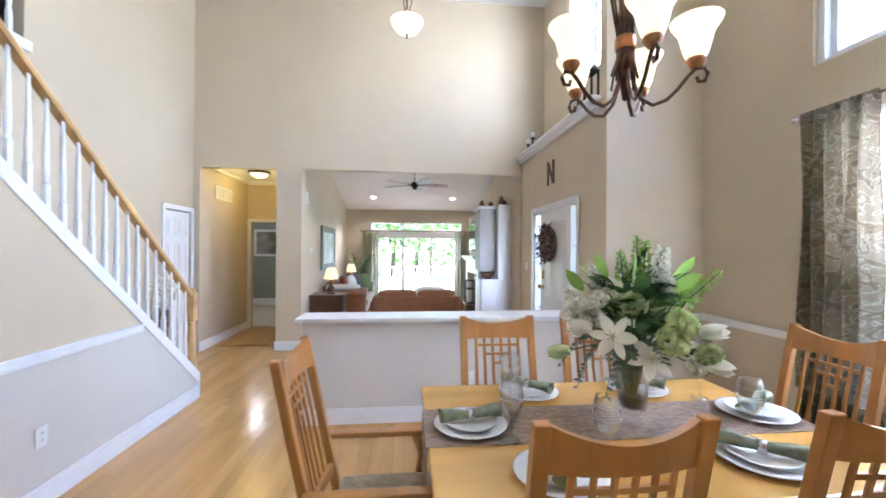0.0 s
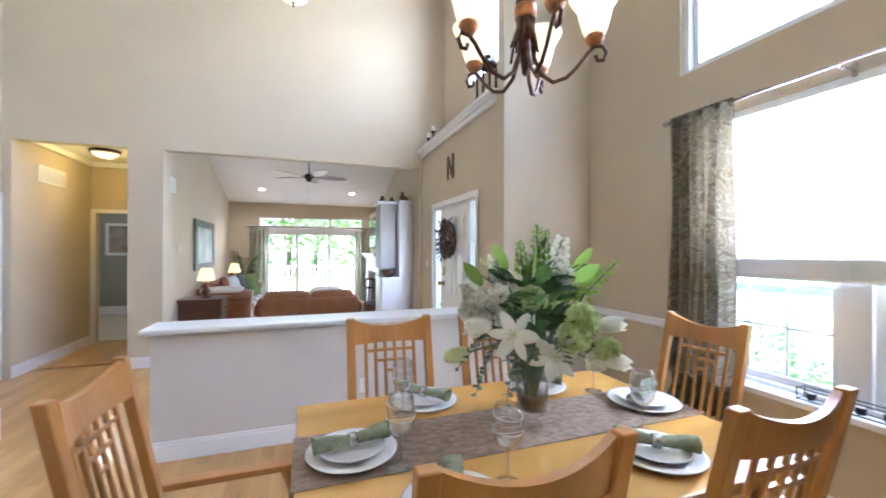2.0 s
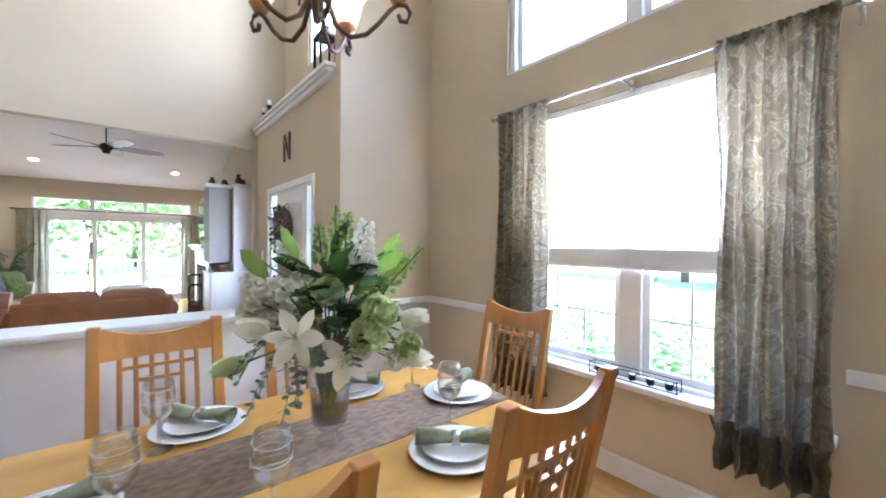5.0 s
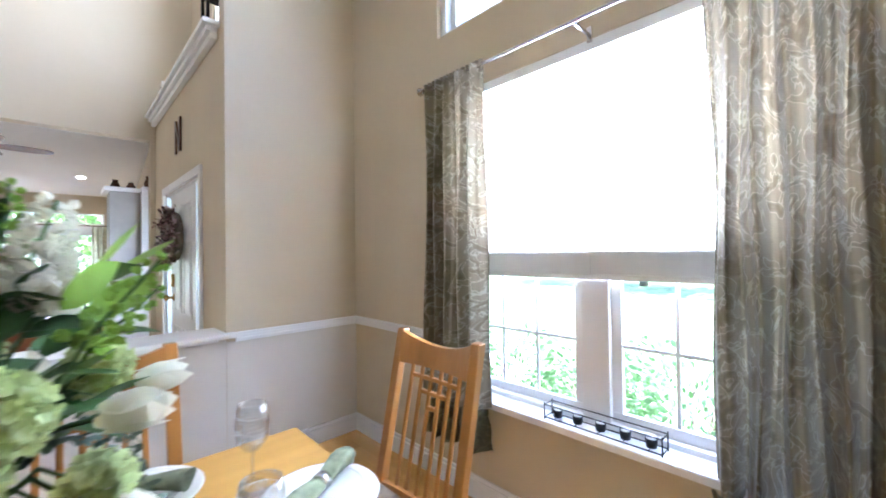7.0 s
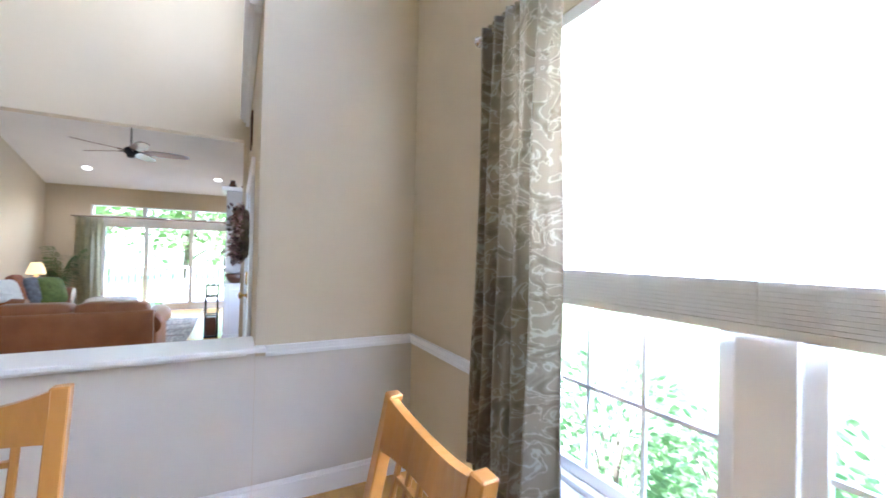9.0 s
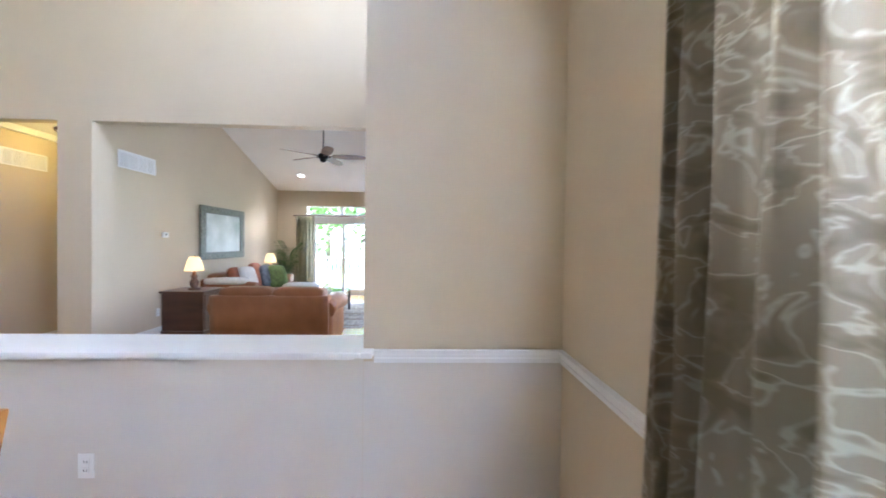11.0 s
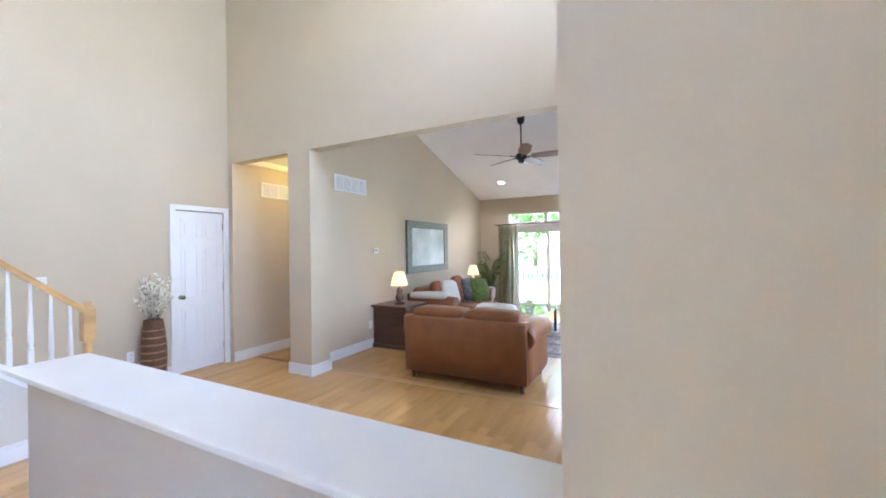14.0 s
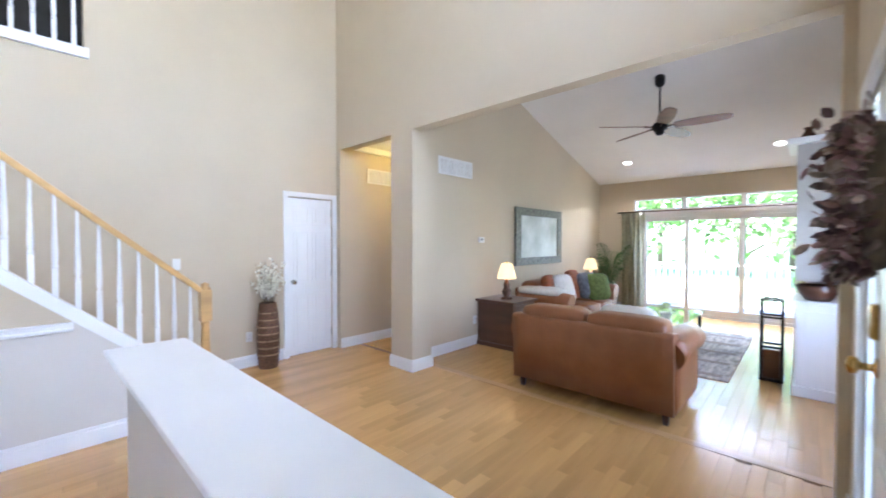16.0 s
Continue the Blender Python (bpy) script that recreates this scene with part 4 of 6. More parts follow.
for r, f, z, l, rad in ((0.12, 0.03, 0.75, 0.20, 0.03), (-0.15, 0.0, 0.68, 0.17, 0.03), (-0.20, -0.08, 0.52, 0.13, 0.028), (0.05, 0.1, 0.70, 0.16, 0.03), (-0.27, 0.0, 0.56, 0.12, 0.025), (-0.24, 0.06, 0.47, 0.12, 0.03)):
    tip = bq(r, f, z)
    d = stem_to(tip)
    spike(tip, d + Vector((0, 0, 0.6)), l, rad * 1.15, 46, PETAL, "white_stock", 0.030)
for r, f, z, l in ((0.02, -0.02, 0.80, 0.20), (0.055, 0.03, 0.78, 0.15), (0.31, -0.04, 0.66, 0.20), (0.24, 0.1, 0.60, 0.16), (-0.05, 0.05, 0.74, 0.14)):
    tip = bq(r, f, z)
    d = stem_to(tip)
    spike(tip, d, l, 0.016, 26, LEAF_L, "bell_spike", 0.021)
tagged(part("stem_mass", stem, LEAF, bouquet), kind="stuff")
big = bmesh.new()
for k in range(80):
    a, zz = rng.uniform(0, 6.283), rng.uniform(0.30, 0.60)
    rad = rng.uniform(0.02, 0.15)
    p = Vector((rad * math.cos(a), rad * math.sin(a), zz))
    d = Vector((math.cos(a), math.sin(a), rng.uniform(-0.2, 0.9)))
    leaf_mesh(big, Matrix.Translation(p) @ frame_to(d, rng.uniform(-0.6, 0.6)), rng.uniform(0.07, 0.12), rng.uniform(0.045, 0.07), rng.uniform(-0.3, 0.3))
for k in range(12):
    a, zz = rng.uniform(0, 6.283), rng.uniform(0.42, 0.66)
    rad = rng.uniform(0.0, 0.10)
    d = Vector((math.cos(a), math.sin(a), rng.uniform(0.3, 1.6)))
    leaf_mesh(big, Matrix.Translation((rad * math.cos(a), rad * math.sin(a), zz)) @ frame_to(d, rng.uniform(-0.6, 0.6)), rng.uniform(0.09, 0.13), rng.uniform(0.055, 0.08), rng.uniform(-0.2, 0.3))
part("foliage", big, LEAF, bouquet, "dark green leaves")
for r, f, z in ((0.19, -0.02, 0.58), (0.20, 0.04, 0.62), (-0.24, -0.05, 0.56), (-0.12, -0.05, 0.62), (0.22, 0.0, 0.55), (0.0, -0.08, 0.60), (-0.2, 0.1, 0.6), (0.2, 0.12, 0.62)):
    d = bq(r, f, 0.25 * rng.uniform(0.3, 1.6))
    lime = bmesh.new()
    leaf_mesh(lime, Matrix.Translation(bq(r * 0.8, f * 0.8, z)) @ frame_to(d, rng.uniform(0, 6)), 0.12, 0.055, 0.15)
    part("large_leaf", lime, LEAF_L, bouquet, "bright green leaf")
euc = bmesh.new()
for k in range(17):
    a = rng.uniform(0, 6.283)
    out = Vector((math.cos(a), math.sin(a), 0))
    reach, drop = rng.uniform(0.17, 0.29), rng.uniform(0.05, 0.24)
    p0 = Vector((0, 0, 0.30)) + out * 0.05
    tube([p0 + out * reach * u + Vector((0, 0, 0.12 * math.sin(u * 2.2) - drop * u * u)) for u in [q / 8 for q in range(9)]], 0.0015, 4, euc)
    for q in range(18):
        u = q / 17
        p = p0 + out * reach * u + Vector((0, 0, 0.12 * math.sin(u * 2.2) - drop * u * u))
        for s in (-1, 1):
            d = Vector((-out.y * s, out.x * s, -0.3)) + out * 0.4
            leaf_mesh(euc, Matrix.Translation(p) @ frame_to(d, rng.uniform(0, 6)), rng.uniform(0.016, 0.03), rng.uniform(0.012, 0.018), 0.1, 3)
part("trailing_leaves", euc, LEAF_G, bouquet, "dusty trailing eucalyptus")

# ---- chandelier ----
CX, CY = 1.845, 2.475
COPPER = mat("copper_band", (0.45, 0.20, 0.08), 0.45, 0.5, vary=0.2, scale=30)
chand = thing("chandelier", "bronze five-arm chandelier with lit alabaster glass shades", "chandelier", at=Matrix.Translation((CX, CY, 0.1176)) @ Matrix.Scale(0.92, 4))
col = lathe([(0.0, 2.16), (0.012, 2.17), (0.02, 2.22), (0.028, 2.33), (0.032, 2.40), (0.03, 2.50), (0.022, 2.73), (0.012, 2.83), (0.01, 5.70)], 14)
part("column", col, BRONZE, chand)
reeds = bmesh.new()
for k in range(26):
    a = k * 2.4
    ca, sa = math.cos(a), math.sin(a)
    fl = rng.uniform(0.03, 0.06)
    tube([(fl * ca, fl * sa, 2.25 + rng.uniform(-0.04, 0.05)), (0.034 * ca, 0.034 * sa, 2.36), (0.035 * ca, 0.035 * sa, 2.47), (fl * 1.1 * ca, fl * 1.1 * sa, 2.63 + rng.uniform(-0.05, 0.08))], 0.005, 5, reeds, taper=0.5)
part("reeds", reeds, BRONZE, chand, "bundle of bronze reeds")
part("band", lathe([(0.040, 2.39), (0.044, 2.395), (0.044, 2.44), (0.040, 2.445)], 24), COPPER, chand, "copper binding band")
part("canopy", lathe([(0.0, 5.68), (0.05, 5.685), (0.065, 5.72), (0.065, 5.740), (0, 5.740)], 20), BRONZE, chand)
for k in range(5):
    a = radians(-28 + 72 * k)
    rot = Matrix.Rotation(a, 4, "Z")
    pts = [(0.022, 2.36), (0.035, 2.24), (0.065, 2.165), (0.115, 2.13), (0.17, 2.145), (0.215, 2.185), (0.255, 2.235), (0.285, 2.262), (0.318, 2.26), (0.332, 2.235), (0.318, 2.205), (0.295, 2.205), (0.288, 2.225)]
    armb = tube([rot @ Vector((r * 0.94, 0, z)) for r, z in pts], 0.0085, 8)
    ar = part("arm", armb, BRONZE, chand)
    m = Matrix.Translation(rot @ Vector((0.268, 0, 2.262)))
    part("cup", lathe([(0.0, 0), (0.02, 0.0), (0.038, 0.03), (0.034, 0.045), (0.0, 0.045)], 18, m), COPPER, ar, "copper shade cup")
    part("shade", lathe([(0.034, 0.04), (0.045, 0.06), (0.056, 0.10), (0.066, 0.145), (0.092, 0.185), (0.098, 0.20), (0.094, 0.20), (0.063, 0.148), (0.053, 0.10), (0.042, 0.062), (0.03, 0.045)], 28, m), SHADE_GLASS, ar, "glowing alabaster bell shade")
    q = rot @ Vector((0.268, 0, 2.40))
    bulb("chandelier_bulb", (CX + q.x * 0.92, CY + q.y * 0.92, q.z * 0.92 + 0.1176), 0.9, 0.025)

# foyer pendant
pen = thing("pendant_light", "bronze pendant with a frosted glass bowl in the foyer", "pendant", at=Matrix.Translation((0.96, 5.5, 0)))
part("rod", lathe([(0.01, 4.30), (0.01, 5.34), (0.06, 5.36), (0.06, 5.399), (0, 5.399)], 14), BRONZE, pen)
for k in range(3):
    a = radians(20 + 120 * k)
    part("strap", tube([(0.012 * math.cos(a), 0.012 * math.sin(a), 4.50), (0.06 * math.cos(a), 0.06 * math.sin(a), 4.40), (0.03 * math.cos(a), 0.03 * math.sin(a), 4.30), (0.17 * math.cos(a), 0.17 * math.sin(a), 4.16)], 0.007, 6), BRONZE, pen)
part("bowl", lathe([(0.0, 4.00), (0.07, 4.01), (0.13, 4.05), (0.17, 4.11), (0.19, 4.16), (0.185, 4.165), (0.16, 4.12), (0.12, 4.06), (0.06, 4.022), (0.0, 4.015)], 32), SHADE_GLASS, pen, "glowing frosted glass bowl")
part("finial", lathe([(0.0, 3.95), (0.014, 3.965), (0.01, 3.985), (0.02, 4.0), (0.0, 4.0)], 12), BRONZE, pen)
bulb("pendant_bulb", (0.96, 5.5, 4.22), 1.1)
# hall flush light
hl = thing("flush_ceiling_light", "bronze rimmed flush ceiling light, lit, in the hall", "ceiling light", at=Matrix.Translation((-1.5, 7.8, 0)))
part("rim", lathe([(0.17, 2.819), (0.18, 2.80), (0.165, 2.775), (0.15, 2.79)], 28), BRONZE, hl)
part("bowl", lathe([(0.0, 2.715), (0.08, 2.725), (0.13, 2.75), (0.155, 2.785)], 28), SHADE_GLASS, hl)
bulb("hall_bulb", (-1.5, 7.8, 2.68), 1.5, 0.08, (1, 0.68, 0.17))

# ---- front door ----
fd = tagged(new("door_1"), "white front door with narrow sidelights and brass hardware", "door", kind="structure")
part("casing", mk((2.770, 4.94, 0, 2.794, 4.98, 2.10), (2.770, 6.39, 0, 2.794, 6.47, 2.10), (2.770, 4.98, 2.03, 2.794, 6.39, 2.10), bevel=0.004), TRIM, fd)
part("jamb", mk((2.797, 4.98, 0.02, 2.88, 5.005, 2.03), (2.797, 6.365, 0.02, 2.88, 6.39, 2.03), (2.797, 5.17, 0.02, 2.88, 5.215, 2.03), (2.797, 6.10, 0.02, 2.88, 6.145, 2.03), (2.797, 5.005, 2.005, 2.88, 6.365, 2.03), (2.797, 4.98, 0.0, 2.88, 6.39, 0.02)), TRIM, fd)
for a, b in ((5.005, 5.17), (6.145, 6.365)):
    part("sidelight_panel", mk((2.82, a, 0.021, 2.86, b, 0.30), bevel=0.004), TRIM, fd)
    p = part("pane", mk((2.835, a, 0.301, 2.84, b, 2.004)), PANE, fd)
    p.visible_shadow = False
    for z in (0.72, 1.14, 1.56):
        part("muntin", mk((2.826, a, z - 0.009, 2.85, b, z + 0.009)), TRIM, fd)
part("leaf", mk((2.80, 5.217, 0.022, 2.845, 6.098, 2.003), bevel=0.002), TRIM, fd)
for y0, y1 in ((5.32, 5.61), (5.70, 5.99)):
    for z0, z1 in ((0.20, 0.78), (0.90, 1.55), (1.64, 1.88)):
        part("door_panel", mk((2.793, y0, z0, 2.802, y1, z0 + 0.022), (2.793, y0, z1 - 0.022, 2.802, y1, z1), (2.793, y0, z0, 2.802, y0 + 0.022, z1), (2.793, y1 - 0.022, z0, 2.802, y1, z1), (2.791, y0 + 0.05, z0 + 0.05, 2.802, y1 - 0.05, z1 - 0.05), bevel=0.003), TRIM, fd)
part("deadbolt", mk((2.772, 5.995, 1.13, 2.80, 6.06, 1.25), bevel=0.006), BRASS, fd, "brass deadbolt plate")
part("door_handle", lathe([(0.0, 0), (0.034, 0.002), (0.034, 0.01), (0.013, 0.015), (0.013, 0.045), (0.03, 0.055), (0.03, 0.075), (0.0, 0.085)], 18, Matrix.Translation((2.80, 6.03, 1.03)) @ Matrix.Rotation(radians(-90), 4, "Y")), BRASS, fd, "brass knob")
# wreath
DRIED = mat("dried_burgundy_leaf", (0.28, 0.17, 0.17), 0.7, vary=0.4, scale=20, per_piece=0.6)
DRIED2 = mat("dried_brown_leaf", (0.40, 0.31, 0.26), 0.7, vary=0.4, scale=20, per_piece=0.5)
wr = thing("wreath", "wreath of dried burgundy and brown leaves on the front door", "wreath", at=Matrix.Translation((2.75, 5.71, 1.59)))
ringb = tube([(0, 0.165 * math.cos(2 * math.pi * k / 28), 0.18 * math.sin(2 * math.pi * k / 28)) for k in range(29)], 0.035, 8)
part("twig_ring", ringb, BARK, wr)
for mt, cnt, nm in ((DRIED, 620, "burgundy_leaves"), (DRIED2, 420, "brown_leaves")):
    lb = bmesh.new()
    for k in range(cnt):
        a = rng.uniform(0, 6.283)
        rr = rng.gauss(0.155, 0.035)
        dx = -abs(rng.gauss(0, 0.038))
        p = Vector((dx, rr * math.cos(a), rr * 1.1 * math.sin(a)))
        d = Vector((-rng.uniform(0.1, 1.0), math.cos(a) * rng.uniform(-0.3, 1) + rng.gauss(0, 0.5), math.sin(a) * rng.uniform(-0.3, 1) + rng.gauss(0, 0.5)))
        leaf_mesh(lb, Matrix.Translation(p) @ frame_to(d, rng.uniform(0, 6)), rng.uniform(0.03, 0.055), rng.uniform(0.02, 0.035), rng.uniform(-0.4, 0.4), 3)
    part(nm, lb, mt, wr)

# letter above the door, ledge things
let = bmesh.new()
for a in (5.65, 5.83):
    box(let, 2.778, a, 2.345, 2.793, a + 0.045, 2.645, bevel=0.003)
box(let, -0.0075, -0.022, -0.15, 0.0075, 0.022, 0.15, bevel=0.003, m=Matrix.Translation((2.7855, 5.7625, 2.495)) @ Matrix.Rotation(radians(-32), 4, "X"))
wl = thing("wall_letter", "dark wooden letter N hung above the front door", "letter")
part("letter", let, DARKWOOD, wl)
for y, h in ((6.72, 0.13), (6.50, 0.17)):
    c = thing("candlestick", "black candlestick with a short white candle on the ledge", "candlestick", "ledge candlesticks", at=Matrix.Translation((2.80, y, 2.986)))
    part("stick", lathe([(0.0, 0), (0.04, 0.0), (0.035, 0.012), (0.01, 0.03), (0.016, h * 0.5), (0.009, h * 0.7), (0.035, h), (0, h)], 16), BLACK, c)
    part("candle", lathe([(0.0, h), (0.026, h), (0.026, h + 0.07), (0.0, h + 0.07)], 16), CERAMIC, c, "white pillar candle")
lan = thing("lantern", "tall black metal lantern on the ledge", "lantern", at=Matrix.Translation((2.90, 4.98, 2.986)))
part("base", mk((-0.09, -0.09, 0, 0.09, 0.09, 0.03), bevel=0.005), BLACK, lan)
for sx in (-1, 1):
    for sy in (-1, 1):
        part("upright", mk((sx * 0.075 - 0.01, sy * 0.075 - 0.01, 0.03, sx * 0.075 + 0.01, sy * 0.075 + 0.01, 0.42)), BLACK, lan)
part("roof", lathe([(0.12, 0.42), (0.125, 0.43), (0.05, 0.52), (0.05, 0.55), (0.0, 0.57)], 4, Matrix.Rotation(radians(45), 4, "Z")), BLACK, lan)
part("candle", lathe([(0.0, 0.03), (0.035, 0.03), (0.035, 0.15), (0, 0.15)], 16), CERAMIC, lan)


def plate_on(name, label, cat, m, slots, grp=""):
    p = thing(name, label, cat, grp, at=m)
    part("cover", mk((-0.036, -0.006, -0.058, 0.036, 0.0, 0.058), bevel=0.002), PLASTIC, p)
    for z in slots:
        part("socket", mk((-0.016, -0.009, z - 0.014, 0.016, -0.006, z + 0.014), bevel=0.001), PLASTIC, p)
        part("slot", mk((-0.008, -0.0094, z - 0.004, -0.005, -0.009, z + 0.006), (0.005, -0.0094, z - 0.004, 0.008, -0.009, z + 0.006)), BLACK, p)
    return p


def facing(x, y, z, deg):
    return Matrix.Translation((x, y, z)) @ Matrix.Rotation(radians(deg), 4, "Z")


plate_on("wall_outlet", "white double outlet on the half wall", "outlet", facing(1.53, 4.399, 0.37, 0), (-0.02, 0.02), "wall outlets")
plate_on("wall_outlet", "white double outlet low on the stair wall", "outlet", facing(SX + 0.001, 3.43, 0.41, 90), (-0.02, 0.02), "wall outlets")
plate_on("wall_outlet", "white outlet beside the tall basket", "outlet", facing(-2.139, 5.83, 0.35, 90), (-0.02, 0.02), "wall outlets")
plate_on("wall_outlet", "white outlet beside the console", "outlet", facing(-0.839, 8.42, 0.35, 90), (-0.02, 0.02), "wall outlets")
sw = plate_on("light_switch", "white light switch beside the front door", "switch", facing(2.794, 6.75, 1.27, -90), ())
part("toggle", mk((-0.005, -0.016, -0.01, 0.005, -0.006, 0.012)), PLASTIC, sw)
sw = plate_on("light_switch", "white light switch above the handrail", "switch", facing(-2.139, 5.12, 1.23, 90), ())
part("toggle", mk((-0.005, -0.016, -0.01, 0.005, -0.006, 0.012)), PLASTIC, sw)
th = thing("thermostat", "small white thermostat on the living room wall", "thermostat", at=facing(-0.839, 8.56, 1.49, 90))
part("body", mk((-0.06, -0.025, -0.04, 0.06, 0.0, 0.04), bevel=0.006), PLASTIC, th)
part("display", mk((-0.03, -0.0262, -0.01, 0.03, -0.025, 0.02)), mat("grey_display", (0.3, 0.32, 0.3), 0.2), th)


def wall_vent(x, y0, y1, z0, z1, label):
    v = thing("air_vent", label, "vent", "return air vents")
    part("backing", mk((x + 0.001, y0 + 0.02, z0 + 0.02, x + 0.004, y1 - 0.02, z1 - 0.02)), mat("vent_shadow_grey", (0.35, 0.33, 0.3), 0.8), v)
    part("frame", mk((x, y0, z0, x + 0.014, y1, z0 + 0.025), (x, y0, z1 - 0.025, x + 0.014, y1, z1), (x, y0, z0 + 0.025, x + 0.014, y0 + 0.025, z1 - 0.025), (x, y1 - 0.025, z0 + 0.025, x + 0.014, y1, z1 - 0.025)), TRIM, v)
    z = z0 + 0.032
    while z < z1 - 0.03:
        part("slat", mk((x + 0.005, y0 + 0.025, z, x + 0.012, y1 - 0.025, z + 0.011)), TRIM, v)
        z += 0.017
    for k in (1, 2, 3):
        yy = y0 + (y1 - y0) * k / 4
        part("bar", mk((x + 0.005, yy - 0.005, z0 + 0.025, x + 0.0135, yy + 0.005, z1 - 0.025)), TRIM, v)


wall_vent(-0.839, 7.67, 8.35, 2.34, 2.565, "white louvred return vent high on the living room wall")
wall_vent(-2.049, 7.45, 8.04, 2.31, 2.52, "white louvred return vent high on the hall wall")

# ---- foyer basket ----
WICKER = mat("brown_wicker", (0.16, 0.075, 0.035), 0.6, vary=0.4, scale=40, bump=0.2, fine=60, stretch=(1, 1, 6))
WICKER_L = mat("pale_wicker_band", (0.38, 0.24, 0.13), 0.6, vary=0.3, scale=40)
bk = thing("floor_vase", "tall brown woven floor vase with white dried blossoms", "vase", at=Matrix.Translation((-1.97, 5.98, 0.002)))
prof = [(0.0, 0.0), (0.105, 0.0)]
for k in range(38):
    u = k / 37
    prof.append((0.105 + 0.028 * math.sin(math.pi * u * 0.95) - 0.02 * u + (0.004 if k % 2 else -0.002), 0.01 + 0.74 * u))
prof += [(0.075, 0.755), (0.07, 0.74), (0.0, 0.6)]
part("body", lathe(prof, 28), WICKER, bk)
for k in range(7):
    z = 0.15 + k * 0.08
    u = z / 0.74
    r = 0.105 + 0.028 * math.sin(math.pi * u * 0.95) - 0.02 * u + 0.005
    part("band", lathe([(r - 0.004, z), (r + 0.002, z + 0.004), (r + 0.002, z + 0.014), (r - 0.004, z + 0.018)], 28), WICKER_L, bk)
tw, fl = bmesh.new(), bmesh.new()
for k in range(34):
    a = rng.uniform(0, 6.283)
    tipr, h = rng.uniform(0.03, 0.21), rng.uniform(0.95, 1.27)
    if math.cos(a) < -0.2:
        tipr *= 0.55
    tip = Vector((tipr * math.cos(a), tipr * math.sin(a), h))
    base = Vector((0.03 * math.cos(a), 0.03 * math.sin(a), 0.7))
    mid = base.lerp(tip, 0.5) + Vector((0, 0, 0.03))
    tube([base, mid, tip], 0.0018, 4, tw)
    for q in range(13):
        p = mid.lerp(tip, rng.uniform(-0.5, 1.0)) + Vector((rng.gauss(0, 0.012), rng.gauss(0, 0.012), rng.gauss(0, 0.012)))
        d = Vector((rng.gauss(0, 1), rng.gauss(0, 1), rng.gauss(0.5, 1)))
        for s in range(3):
            leaf_mesh(fl, Matrix.Translation(p) @ frame_to(d, s * 2.1) @ Matrix.Rotation(0.9, 4, "X"), 0.028, 0.022, 0.1, 2)
part("twigs", tw, BARK, bk)
part("blossoms", fl, PETAL, bk, "white dried blossoms")

# ---- living room ----
def soft_box(bm, x0, y0, z0, x1, y1, z1, r=0.06, puff=0.0):
    t = bmesh.new()
    box(t, x0, y0, z0, x1, y1, z1)
    bmesh.ops.subdivide_edges(t, edges=t.edges[:], cuts=5, use_grid_fill=True)
    c = Vector(((x0 + x1) / 2, (y0 + y1) / 2, (z0 + z1) / 2))
    hs = Vector((abs(x1 - x0) / 2, abs(y1 - y0) / 2, abs(z1 - z0) / 2))
    for v in t.verts:
        d = v.co - c
        q = Vector([max(-hs[i] + r, min(hs[i] - r, d[i])) if hs[i] > r else 0 for i in range(3)])
        e = d - q
        if e.length > 1e-6:
            e = e.normalized() * min(r, e.length if e.length < r else r)
        u = [abs(d[i] / hs[i]) for i in range(3)]
        k = 1 + puff * (1 - u[0] ** 2) * (1 - u[1] ** 2) + puff * (1 - u[1] ** 2) * (1 - u[2] ** 2) + puff * (1 - u[0] ** 2) * (1 - u[2] ** 2)
        v.co = c + (q + e) * k
    me = bpy.data.meshes.new("tmp")
    t.to_mesh(me)
    t.free()
    bm.from_mesh(me)
    bpy.data.meshes.remove(me)
    for f in bm.faces:
        f.smooth = True
    return bm


def sb(*a, **k):
    return soft_box(bmesh.new(), *a, **k)


